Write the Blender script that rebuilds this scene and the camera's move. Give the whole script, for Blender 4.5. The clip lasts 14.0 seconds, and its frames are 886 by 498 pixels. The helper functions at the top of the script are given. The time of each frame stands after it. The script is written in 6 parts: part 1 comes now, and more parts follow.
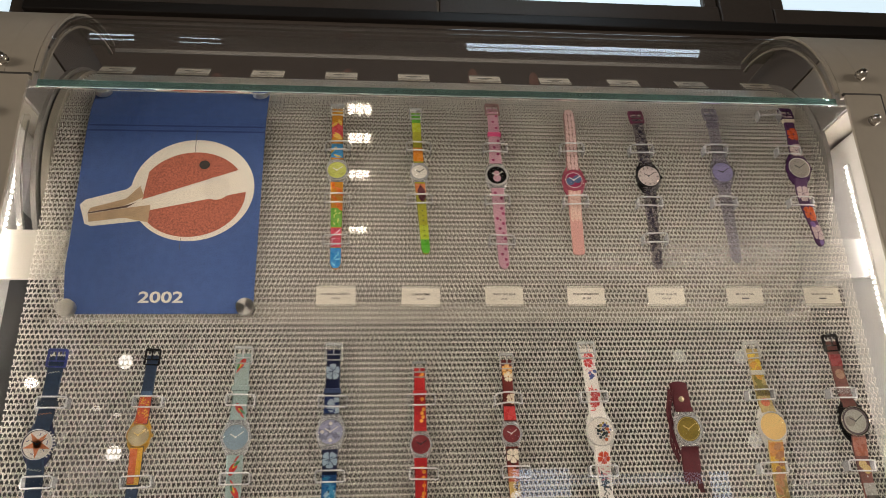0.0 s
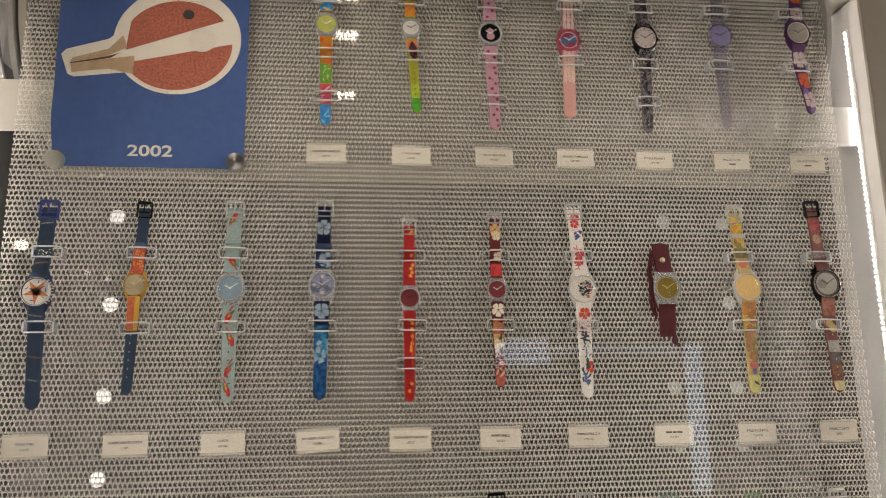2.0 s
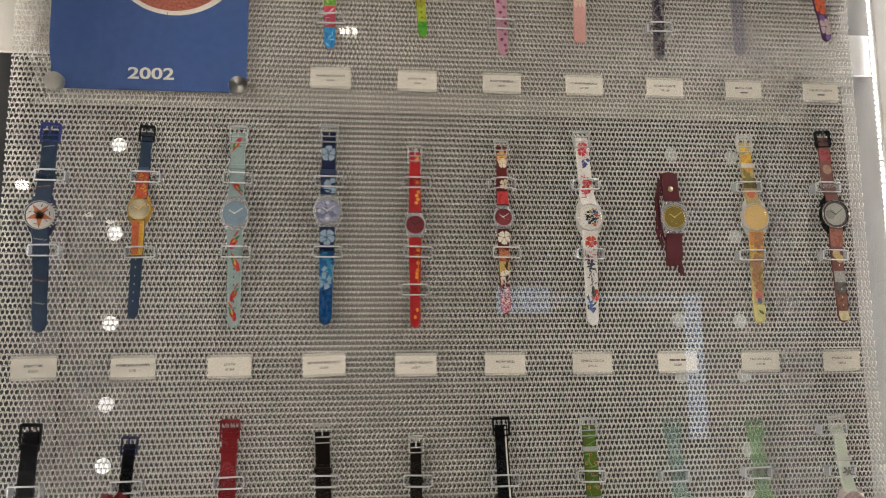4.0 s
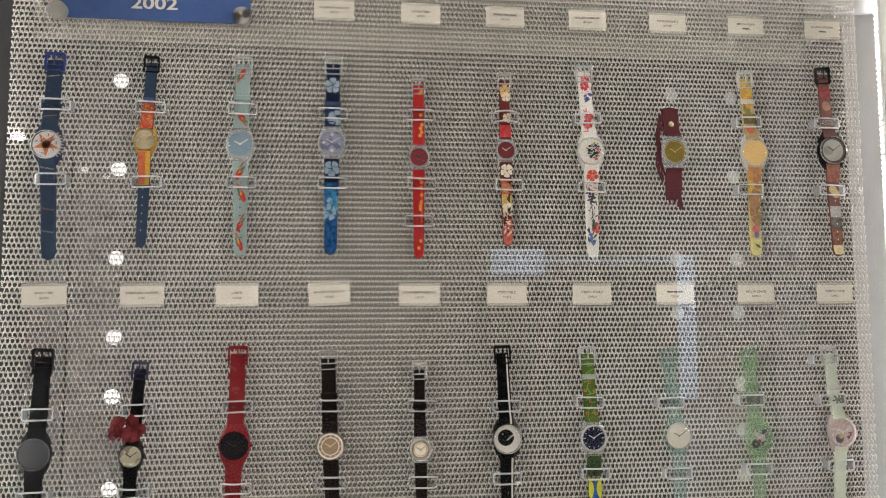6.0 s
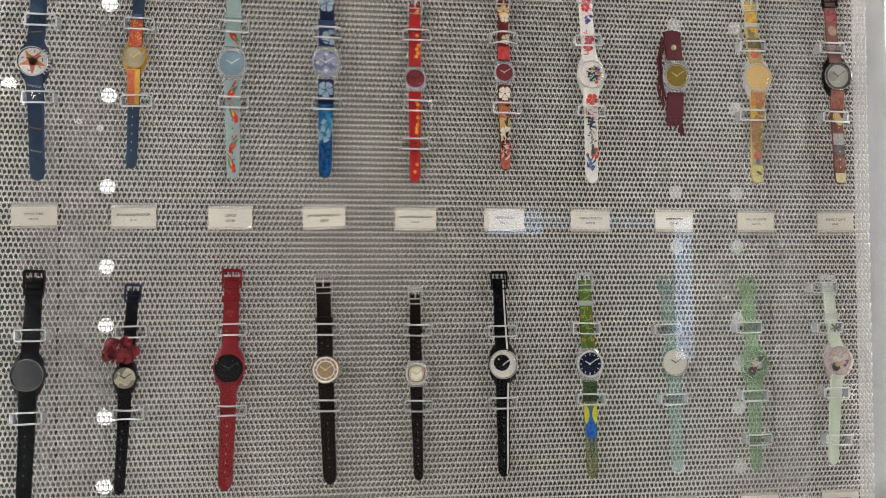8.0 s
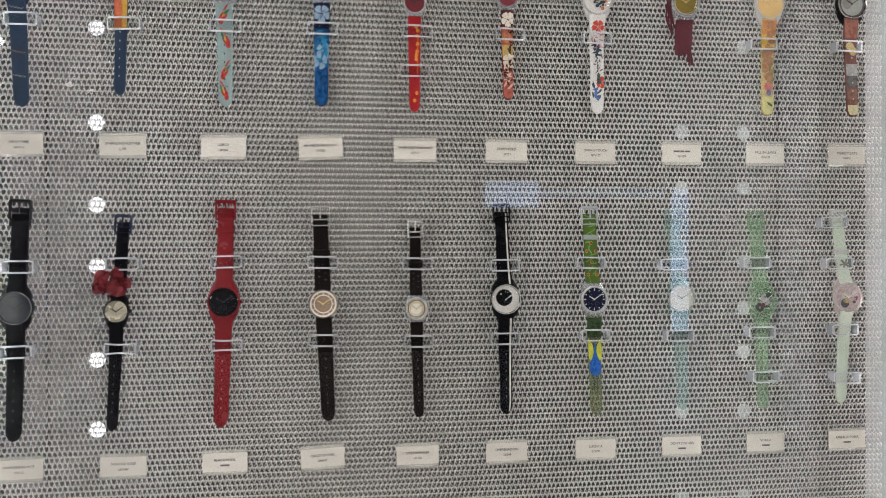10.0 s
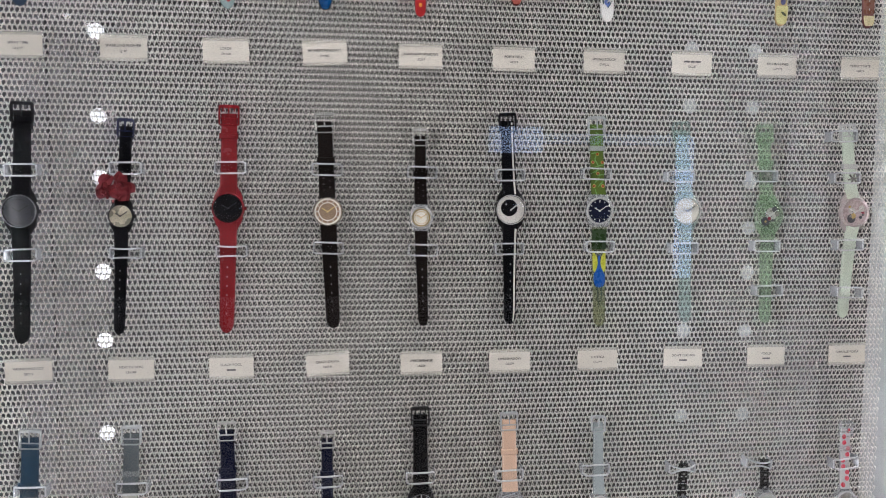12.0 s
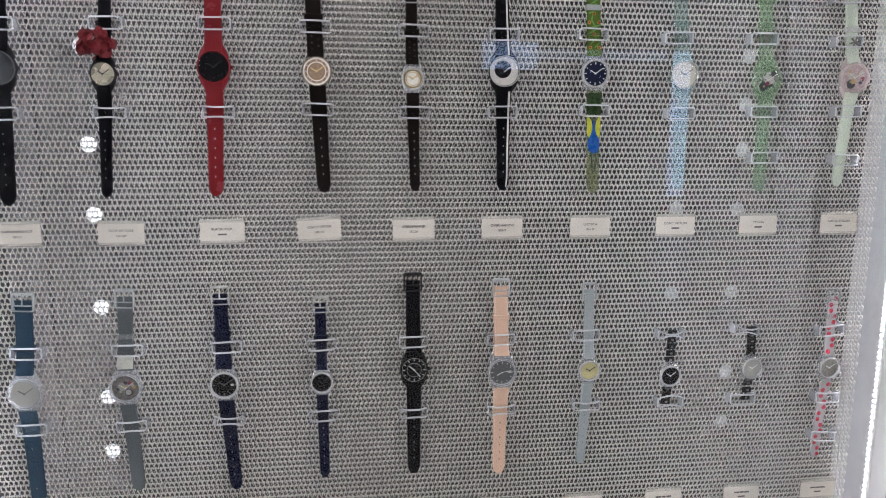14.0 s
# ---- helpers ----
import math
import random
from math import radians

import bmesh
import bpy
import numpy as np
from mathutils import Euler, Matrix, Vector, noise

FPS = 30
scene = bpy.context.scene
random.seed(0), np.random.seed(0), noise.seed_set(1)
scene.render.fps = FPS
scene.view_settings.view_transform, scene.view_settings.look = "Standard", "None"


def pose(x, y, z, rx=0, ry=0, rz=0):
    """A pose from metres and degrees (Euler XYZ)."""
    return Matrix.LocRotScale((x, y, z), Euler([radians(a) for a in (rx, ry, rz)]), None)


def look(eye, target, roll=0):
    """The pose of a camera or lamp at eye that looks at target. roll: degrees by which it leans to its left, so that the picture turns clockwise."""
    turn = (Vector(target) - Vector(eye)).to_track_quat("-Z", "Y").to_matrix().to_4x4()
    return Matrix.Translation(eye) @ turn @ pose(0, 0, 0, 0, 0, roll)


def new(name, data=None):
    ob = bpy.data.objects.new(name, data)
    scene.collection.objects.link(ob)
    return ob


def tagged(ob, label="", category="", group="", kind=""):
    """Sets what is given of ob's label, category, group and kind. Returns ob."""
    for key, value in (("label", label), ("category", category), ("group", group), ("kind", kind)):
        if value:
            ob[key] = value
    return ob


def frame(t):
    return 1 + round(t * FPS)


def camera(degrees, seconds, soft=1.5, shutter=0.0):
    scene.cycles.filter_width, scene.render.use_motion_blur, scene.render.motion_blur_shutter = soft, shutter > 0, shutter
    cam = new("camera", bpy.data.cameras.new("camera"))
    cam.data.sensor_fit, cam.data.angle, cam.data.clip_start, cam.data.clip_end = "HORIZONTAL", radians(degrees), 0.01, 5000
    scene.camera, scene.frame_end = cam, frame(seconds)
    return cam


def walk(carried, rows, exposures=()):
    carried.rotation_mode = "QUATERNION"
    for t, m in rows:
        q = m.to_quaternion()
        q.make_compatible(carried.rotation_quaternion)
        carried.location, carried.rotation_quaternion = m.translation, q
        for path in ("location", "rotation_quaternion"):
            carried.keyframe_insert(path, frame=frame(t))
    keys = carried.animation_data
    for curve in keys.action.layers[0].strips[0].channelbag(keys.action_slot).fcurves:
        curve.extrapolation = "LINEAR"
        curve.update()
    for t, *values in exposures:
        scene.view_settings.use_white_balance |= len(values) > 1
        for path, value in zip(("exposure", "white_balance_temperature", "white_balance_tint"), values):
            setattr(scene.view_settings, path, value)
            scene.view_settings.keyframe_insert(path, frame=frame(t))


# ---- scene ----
# The world: x right, y into the display, z up. The belt's front stands at y = 0.852.
cam = camera(62.4, 14.0, soft=0.75)
H = 1.55
PATH = [
    (0, (-0.072, 0.046, -0.042), (0.102, 1.905, 0.676), -1.6),
    (0.5, (-0.073, 0.043, -0.05), (0.098, 1.927, 0.6), -1.2),
    (1, (-0.077, 0.04, -0.053), (0.103, 1.955, 0.494), -0.9),
    (1.5, (-0.077, 0.041, -0.057), (0.121, 1.978, 0.402), -0.9),
    (2, (-0.076, 0.045, -0.062), (0.136, 1.995, 0.331), -0.8),
    (2.5, (-0.075, 0.053, -0.069), (0.138, 2.014, 0.264), -0.6),
    (3, (-0.077, 0.059, -0.073), (0.132, 2.026, 0.221), -0.5),
    (5.5, (-0.087, 0.048, -0.113), (0.126, 2.026, 0.087), -0.4),
    (6, (-0.091, 0.048, -0.122), (0.134, 2.029, 0.038), -0.3),
    (6.5, (-0.092, 0.049, -0.135), (0.14, 2.031, -0.001), -0.2),
    (7, (-0.095, 0.05, -0.143), (0.143, 2.034, -0.042), -0.2),
    (7.5, (-0.091, 0.056, -0.154), (0.141, 2.041, -0.074), -0.1),
    (8, (-0.088, 0.061, -0.164), (0.143, 2.046, -0.103), -0.1),
    (10.5, (-0.091, 0.092, -0.221), (0.154, 2.076, -0.256), -0.1),
    (11, (-0.091, 0.096, -0.232), (0.151, 2.08, -0.306), 0.1),
    (11.5, (-0.091, 0.093, -0.241), (0.145, 2.076, -0.354), 0.3),
    (12, (-0.093, 0.087, -0.25), (0.143, 2.068, -0.396), 0.3),
    (12.5, (-0.095, 0.086, -0.274), (0.146, 2.065, -0.435), 0.3),
    (13, (-0.092, 0.081, -0.295), (0.161, 2.055, -0.49), 0.1),
    (13.5, (-0.091, 0.082, -0.311), (0.168, 2.047, -0.579), 0.0),
    (14, (-0.092, 0.087, -0.312), (0.161, 2.039, -0.664), 0.3),
]
UP = Vector((0, 0, H))
EXPOSURES = [(0, 0.10, 7050, 16), (1.5, -0.12, 7000, 17), (3, -0.12, 6650, 14), (5.5, 0.05, 6380, 14), (7.5, 0.15, 6150, 13), (10.5, 0.16, 5830, 15), (14, 0.12, 5650, 18)]
walk(cam, [(t, look(Vector(eye) + UP, Vector(target) + UP, roll)) for t, eye, target, roll in PATH], EXPOSURES)

# ---- light ----
world = bpy.data.worlds.new("hall_air")
scene.world = world
world.use_nodes = True
world.node_tree.nodes["Background"].inputs[0].default_value = (0.9, 0.8, 0.66, 1)
world.node_tree.nodes["Background"].inputs[1].default_value = 0.05


def area_lamp(name, at, target, size_x, size_y, watts, colour):
    data = bpy.data.lights.new(name, "AREA")
    data.shape, data.size, data.size_y, data.energy, data.color = "RECTANGLE", size_x, size_y, watts, colour
    ob = new(name, data)
    ob.matrix_world = look(at, target)
    return ob


LED_TOP, LED_BOTTOM = 0.395 + H, -0.98 + H
LED_MID, LED_LONG = (LED_TOP + LED_BOTTOM) / 2, LED_TOP - LED_BOTTOM
# added fill lamps left and right of the viewer; the hall has no such fitting
for lx in (-3.8, 3.8):
    area_lamp("hall_fill_light", (lx, -1.5, 2.3), (0, 0.8, 1.2), 1.9, 1.5, 74, (1.0, 0.92, 0.8))

# ---- materials ----


def mat(name, colour, rough=0.5, metal=0.0, vary=0.08, scale=60.0, bump=0.0, bump_scale=400.0, coat=0.0, each=0.0, spec=0.5, aniso=0.0, axis="Y"):
    """A solid material: colour with noise at two scales, fine relief, and a tone of its own for each object where each > 0."""
    m = bpy.data.materials.new(name)
    m.use_nodes = True
    nt = m.node_tree
    b = nt.nodes["Principled BSDF"]
    b.inputs["Roughness"].default_value, b.inputs["Metallic"].default_value = rough, metal
    b.inputs["Coat Weight"].default_value, b.inputs["Specular IOR Level"].default_value = coat, spec
    if aniso:
        tan = nt.nodes.new("ShaderNodeTangent")
        tan.direction_type, tan.axis = "RADIAL", axis
        b.inputs["Anisotropic"].default_value = aniso
        nt.links.new(tan.outputs[0], b.inputs["Tangent"])
    geo = nt.nodes.new("ShaderNodeTexCoord")
    n1, n2 = nt.nodes.new("ShaderNodeTexNoise"), nt.nodes.new("ShaderNodeTexNoise")
    n1.inputs["Scale"].default_value, n2.inputs["Scale"].default_value = scale, scale * 9
    n1.inputs["Detail"].default_value, n2.inputs["Detail"].default_value = 4, 2
    add = nt.nodes.new("ShaderNodeMath")
    add.operation = "ADD"
    for n, k in ((n1, 0), (n2, 1)):
        nt.links.new(geo.outputs["Object"], n.inputs["Vector"])
        nt.links.new(n.outputs["Fac"], add.inputs[k])
    ramp = nt.nodes.new("ShaderNodeMapRange")
    ramp.inputs["From Min"].default_value, ramp.inputs["From Max"].default_value = 0.6, 1.4
    ramp.inputs["To Min"].default_value, ramp.inputs["To Max"].default_value = 1 - vary, 1 + vary
    nt.links.new(add.outputs[0], ramp.inputs["Value"])
    tone = ramp.outputs[0]
    if each:
        info, em = nt.nodes.new("ShaderNodeObjectInfo"), nt.nodes.new("ShaderNodeMapRange")
        em.inputs["To Min"].default_value, em.inputs["To Max"].default_value = 1 - each, 1 + each
        nt.links.new(info.outputs["Random"], em.inputs["Value"])
        mul = nt.nodes.new("ShaderNodeMath")
        mul.operation = "MULTIPLY"
        nt.links.new(tone, mul.inputs[0])
        nt.links.new(em.outputs[0], mul.inputs[1])
        tone = mul.outputs[0]
    col = nt.nodes.new("ShaderNodeVectorMath")
    col.operation = "SCALE"
    col.inputs[0].default_value = colour
    nt.links.new(tone, col.inputs["Scale"])
    nt.links.new(col.outputs[0], b.inputs["Base Color"])
    rr = nt.nodes.new("ShaderNodeMapRange")
    rr.inputs["To Min"].default_value, rr.inputs["To Max"].default_value = max(0.02, rough - 0.07), rough + 0.07
    nt.links.new(n1.outputs["Fac"], rr.inputs["Value"])
    nt.links.new(rr.outputs[0], b.inputs["Roughness"])
    if bump:
        n3, bu = nt.nodes.new("ShaderNodeTexNoise"), nt.nodes.new("ShaderNodeBump")
        n3.inputs["Scale"].default_value = bump_scale
        bu.inputs["Strength"].default_value, bu.inputs["Distance"].default_value = bump, 0.001
        nt.links.new(geo.outputs["Object"], n3.inputs["Vector"])
        nt.links.new(n3.outputs["Fac"], bu.inputs["Height"])
        nt.links.new(bu.outputs[0], b.inputs["Normal"])
    return m


def clear(name, tint=(0.97, 0.98, 0.98), body=0.0, body_colour=(0.8, 0.85, 0.88), rough=0.08, ior=1.47):
    """Thin clear plastic: lets light straight through with a tint, gloss by Fresnel, and a share of milky body."""
    m = bpy.data.materials.new(name)
    m.use_nodes = True
    nt = m.node_tree
    nt.nodes.remove(nt.nodes["Principled BSDF"])
    out = nt.nodes["Material Output"]
    tr, gl, mix, lw, po, mr0 = (nt.nodes.new("ShaderNode" + k) for k in ("BsdfTransparent", "BsdfGlossy", "MixShader", "LayerWeight", "Math", "MapRange"))
    tr.inputs[0].default_value = (*tint, 1)
    gl.inputs["Roughness"].default_value = rough
    lw.inputs["Blend"].default_value = 0.5
    po.operation = "POWER"
    po.inputs[1].default_value = 4.0
    mr0.inputs["To Min"].default_value, mr0.inputs["To Max"].default_value = ((ior - 1) / (ior + 1)) ** 2, 0.8
    nt.links.new(lw.outputs["Facing"], po.inputs[0])
    nt.links.new(po.outputs[0], mr0.inputs["Value"])
    nt.links.new(mr0.outputs[0], mix.inputs[0])
    base = tr.outputs[0]
    if body:
        df, mb, tn, nz, mr = (nt.nodes.new("ShaderNode" + k) for k in ("BsdfDiffuse", "MixShader", "BsdfTranslucent", "TexNoise", "MapRange"))
        ad = nt.nodes.new("ShaderNodeMixShader")
        ad.inputs[0].default_value = 0.35
        df.inputs[0].default_value = tn.inputs[0].default_value = (*body_colour, 1)
        nz.inputs["Scale"].default_value = 120
        mr.inputs["To Min"].default_value, mr.inputs["To Max"].default_value = body * 0.8, min(1, body * 1.2)
        nt.links.new(nz.outputs["Fac"], mr.inputs["Value"])
        nt.links.new(mr.outputs[0], mb.inputs[0])
        nt.links.new(df.outputs[0], ad.inputs[1])
        nt.links.new(tn.outputs[0], ad.inputs[2])
        nt.links.new(base, mb.inputs[1])
        nt.links.new(ad.outputs[0], mb.inputs[2])
        base = mb.outputs[0]
    nt.links.new(base, mix.inputs[1])
    nt.links.new(gl.outputs[0], mix.inputs[2])
    nt.links.new(mix.outputs[0], out.inputs["Surface"])
    return m


def glow(name, colour, strength):
    m = bpy.data.materials.new(name)
    m.use_nodes = True
    b = m.node_tree.nodes["Principled BSDF"]
    b.inputs["Base Color"].default_value = (*colour, 1)
    b.inputs["Emission Color"].default_value, b.inputs["Emission Strength"].default_value = (*colour, 1), strength
    return m


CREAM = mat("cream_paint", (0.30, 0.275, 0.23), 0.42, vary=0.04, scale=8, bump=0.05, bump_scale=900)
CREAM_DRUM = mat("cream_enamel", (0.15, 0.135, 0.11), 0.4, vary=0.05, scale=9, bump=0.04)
CROSS_WHITE = mat("white_enamel", (0.62, 0.59, 0.52), 0.35, vary=0.05, scale=9)
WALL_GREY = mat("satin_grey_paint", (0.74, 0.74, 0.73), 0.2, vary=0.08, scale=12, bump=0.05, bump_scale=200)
UPPER_GREY = mat("mid_grey_tone", (0.40, 0.40, 0.39), 0.3, vary=0.08, scale=12)
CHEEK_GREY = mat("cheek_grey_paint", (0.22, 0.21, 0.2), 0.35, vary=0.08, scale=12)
# shaded copy of the side wall's grey, for its zone behind the belt
WALL_SHADE = mat("shaded_wall_grey", (0.07, 0.07, 0.07), 0.5, vary=0.1, scale=12)
# shaded tone of the end cheek's upper part
SHADE_GREY = mat("shaded_cheek_taupe", (0.11, 0.1, 0.095), 0.5, vary=0.08, scale=12)
PLATE = mat("grey_plate", (0.062, 0.06, 0.056), 0.75, 0.0, vary=0.3, scale=14, bump=0.1, spec=0.15)
SIDE_PLATE = mat("lighter_grey_plate", (0.075, 0.073, 0.071), 0.75, vary=0.2, scale=14, bump=0.1, spec=0.15)
DARK = mat("dark_gap", (0.03, 0.028, 0.026), 0.6)
WIRE = mat("stainless_wire", (0.90, 0.865, 0.81), 0.32, 0.75, vary=0.12, scale=40)
CHROME = mat("chrome", (0.72, 0.71, 0.69), 0.16, 1.0, vary=0.04)
BRUSHED = mat("brushed_steel", (0.70, 0.67, 0.62), 0.3, 1.0, vary=0.1, scale=30, bump=0.08, bump_scale=1500, aniso=0.9, axis="Z")
GLASS_EDGE = clear("green_glass_edge", (0.50, 0.66, 0.63), 0.42, (0.16, 0.27, 0.26), 0.08, 1.5)
GLASS_ARRIS = clear("bright_glass_arris", (0.8, 0.9, 0.9), 0.7, (0.66, 0.78, 0.78), 0.1, 1.7)
ACRYLIC = clear("clear_acrylic", (0.985, 0.985, 0.985), 0, rough=0.05, ior=1.35)
ACRYLIC_SIDE = clear("polished_acrylic_side", (0.95, 0.96, 0.97), 0.7, (0.92, 0.92, 0.93), 0.1, 1.7)
ACRYLIC_RIM = clear("polished_acrylic_rim", (0.95, 0.96, 0.97), 0.78, (0.93, 0.93, 0.94), 0.1, 1.8)
ACRYLIC_POST = clear("clear_acrylic_post", (0.94, 0.95, 0.97), 0.3, (0.9, 0.92, 0.96), 0.08)
HOLDER = clear("holder_plastic", (0.97, 0.97, 0.96), 0.18, (0.9, 0.88, 0.84), 0.12)
PAPER = mat("cream_card", (0.66, 0.62, 0.54), 0.65, vary=0.04, scale=90, each=0.05)
INK = mat("grey_ink", (0.10, 0.095, 0.09), 0.7)
PANE = bpy.data.materials.new("window_glass")
PANE.use_nodes = True
_b = PANE.node_tree.nodes["Principled BSDF"]
_b.inputs["Transmission Weight"].default_value, _b.inputs["Roughness"].default_value, _b.inputs["IOR"].default_value = 1.0, 0.0, 1.45
_b.inputs["Base Color"].default_value = (0.97, 0.985, 0.98, 1)
LED_ON = glow("led_lit", (1.0, 0.97, 0.94), 600)
# light seen through the plate's holes, put in as emission, weaker on the right
HOLE_GLOW = glow("hole_glow_disc", (1.0, 0.99, 0.96), 1.3)
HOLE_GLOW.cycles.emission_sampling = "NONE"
HOLE_DIM = glow("hole_glow_disc_dim", (0.3, 0.3, 0.29), 0.6)
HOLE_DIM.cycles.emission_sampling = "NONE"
SPOT_ON = glow("spot_led", (1.0, 0.92, 0.78), 32)
SKY_PANE = glow("daylight_pane", (0.60, 0.80, 0.92), 0.92)
DAY_PANE = glow("daylit_opening", (0.55, 0.72, 1.0), 2.0)
BROWN_FRAME = mat("dark_brown_metal", (0.085, 0.068, 0.056), 0.4, vary=0.1, scale=5)
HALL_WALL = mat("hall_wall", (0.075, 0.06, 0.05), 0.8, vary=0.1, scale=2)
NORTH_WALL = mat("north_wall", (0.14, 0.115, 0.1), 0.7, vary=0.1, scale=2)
# hall wall colour darkened, so that its reflection in the front glass stays faint
SOUTH_WALL = mat("south_wall_darkened", (0.03, 0.025, 0.022), 0.8, vary=0.1, scale=2)
HALL_CEIL = mat("hall_ceiling", (0.2, 0.17, 0.14), 0.8, vary=0.1, scale=2)
FLOOR = mat("hall_floor", (0.22, 0.19, 0.16), 0.35, vary=0.15, scale=2)

# ---- geometry helpers ----
BELT_Y, DRUM_R, DRUM_Z = 0.852, 0.171, 0.411
DRUM_Y = BELT_Y + DRUM_R


def bend(u, v, d=0.0):
    """A place on the belt: u across, v up along it (round the drum above DRUM_Z), d metres in front of it."""
    if v <= DRUM_Z:
        return Vector((u, BELT_Y - d, v + H))
    a = (v - DRUM_Z) / DRUM_R
    return Vector((u, DRUM_Y - (DRUM_R + d) * math.cos(a), DRUM_Z + (DRUM_R + d) * math.sin(a) + H))


def part(name, bm, material, parent=None, label="", smooth=False):
    me = bpy.data.meshes.new(name)
    bmesh.ops.recalc_face_normals(bm, faces=bm.faces)
    bm.to_mesh(me)
    bm.free()
    if smooth:
        me.shade_smooth()
        me.set_sharp_from_angle(angle=radians(40))
    me.materials.append(material)
    ob = new(name, me)
    if parent:
        ob.parent = parent
    return tagged(ob, label)


def thing(name, at, label, category, group="", kind=""):
    ob = new(name)
    ob.empty_display_size = 0.02
    ob.location = at
    return tagged(ob, label, category, group, kind)


def box(bm, x0, x1, y0, y1, z0, z1, bevel=0.0):
    made = bmesh.ops.create_cube(bm, size=1, matrix=Matrix.Translation(((x0 + x1) / 2, (y0 + y1) / 2, (z0 + z1) / 2)) @ Matrix.Diagonal((x1 - x0, y1 - y0, z1 - z0, 1)))
    if bevel:
        edges = list({e for v in made["verts"] for e in v.link_edges})
        bmesh.ops.bevel(bm, geom=edges, offset=bevel, segments=2, affect="EDGES", profile=0.6)
    return bm


def boxed(name, x0, x1, y0, y1, z0, z1, material, parent=None, label="", bevel=0.0):
    return part(name, box(bmesh.new(), x0, x1, y0, y1, z0, z1, bevel), material, parent, label)


def prism(bm, profile, x0, x1):
    """Extrudes a closed (y, z) profile from x0 to x1."""
    a = [bm.verts.new((x0, y, z)) for y, z in profile]
    b = [bm.verts.new((x1, y, z)) for y, z in profile]
    n = len(profile)
    bm.faces.new(a), bm.faces.new(b[::-1])
    for i in range(n):
        bm.faces.new((a[i], a[(i + 1) % n], b[(i + 1) % n], b[i]))
    return bm


# ---- the hall ----
structure = dict(kind="structure")
tagged(boxed("floor", -6, 6, -8, 6, -0.1, 0, FLOOR), "polished brown stone hall floor", "floor", **structure)
tagged(boxed("ceiling", -6, 6, -8, 6, 7.2, 7.3, HALL_CEIL), "dim brown hall ceiling", "ceiling", **structure)
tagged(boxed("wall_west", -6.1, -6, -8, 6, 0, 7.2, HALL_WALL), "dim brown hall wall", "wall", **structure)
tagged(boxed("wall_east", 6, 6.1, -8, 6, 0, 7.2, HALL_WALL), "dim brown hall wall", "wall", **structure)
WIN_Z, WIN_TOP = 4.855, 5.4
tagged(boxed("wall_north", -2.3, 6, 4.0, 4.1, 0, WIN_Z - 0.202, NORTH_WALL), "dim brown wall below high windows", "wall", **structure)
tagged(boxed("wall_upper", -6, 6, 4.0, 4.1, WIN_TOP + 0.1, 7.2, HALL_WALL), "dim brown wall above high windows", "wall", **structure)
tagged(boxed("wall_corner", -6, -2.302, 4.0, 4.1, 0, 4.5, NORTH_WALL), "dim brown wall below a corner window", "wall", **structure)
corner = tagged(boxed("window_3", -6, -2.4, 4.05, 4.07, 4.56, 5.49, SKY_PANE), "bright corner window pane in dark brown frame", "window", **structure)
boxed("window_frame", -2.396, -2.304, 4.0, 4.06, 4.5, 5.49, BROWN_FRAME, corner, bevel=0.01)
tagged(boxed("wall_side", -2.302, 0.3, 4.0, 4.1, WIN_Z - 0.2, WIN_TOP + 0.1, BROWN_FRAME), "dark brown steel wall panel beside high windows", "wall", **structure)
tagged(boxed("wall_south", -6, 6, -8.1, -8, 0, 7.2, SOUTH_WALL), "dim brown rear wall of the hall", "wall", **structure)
for k, (wx0, wx1) in enumerate(((0.42, 2.165), (2.76, 5.8))):
    win = tagged(boxed("window_%d" % (k + 1), wx0, wx1, 4.05, 4.07, WIN_Z, WIN_TOP, SKY_PANE), "high bright window pane in dark brown frame", "window", **structure)
    boxed("window_sill", wx0 - 0.1, wx1 + 0.1, 4.0, 4.045, WIN_Z - 0.16, WIN_Z - 0.005, BROWN_FRAME, win, bevel=0.01)
    boxed("window_frame", wx0 - 0.11, wx0 - 0.005, 4.02, 4.06, WIN_Z, WIN_TOP, BROWN_FRAME, win, bevel=0.01)
    boxed("window_frame", wx1 + 0.005, wx1 + 0.1, 4.02, 4.06, WIN_Z, WIN_TOP, BROWN_FRAME, win, bevel=0.01)
    boxed("window_head", wx0 - 0.1, wx1 + 0.1, 4.0, 4.045, WIN_TOP + 0.005, WIN_TOP + 0.1, BROWN_FRAME, win, bevel=0.01)
tagged(boxed("mullion", 2.268, 2.648, 3.99, 4.1, WIN_Z - 0.2, WIN_TOP + 0.1, BROWN_FRAME, bevel=0.01), "dark brown steel mullion between windows", "mullion", **structure)
tagged(boxed("trim", -2.3, 6, 3.95, 4.0, WIN_Z - 0.245, WIN_Z - 0.165, mat("black_steel", (0.02, 0.017, 0.015), 0.4), bevel=0.01), "black steel beam under the windows", "beam", **structure)
SKYLIGHT = glow("skylight_pane", (0.62, 0.83, 1.0), 6.5)
for sx0, sx1, sy0, sy1 in ((0.62, 2.55, 0.45, 1.0), (-2.3, -1.97, 0.5, 0.72), (-1.62, -1.31, 0.4, 0.55)):
    tagged(boxed("skylight", sx0, sx1, sy0, sy1, 7.185, 7.199, SKYLIGHT), "bright skylight pane in the hall ceiling", "skylight", **structure)
rear = tagged(boxed("window_5", 1.62, 2.34, -7.995, -7.985, 1.86, 2.2, DAY_PANE), "small bright daylit window in the rear wall", "window", **structure)
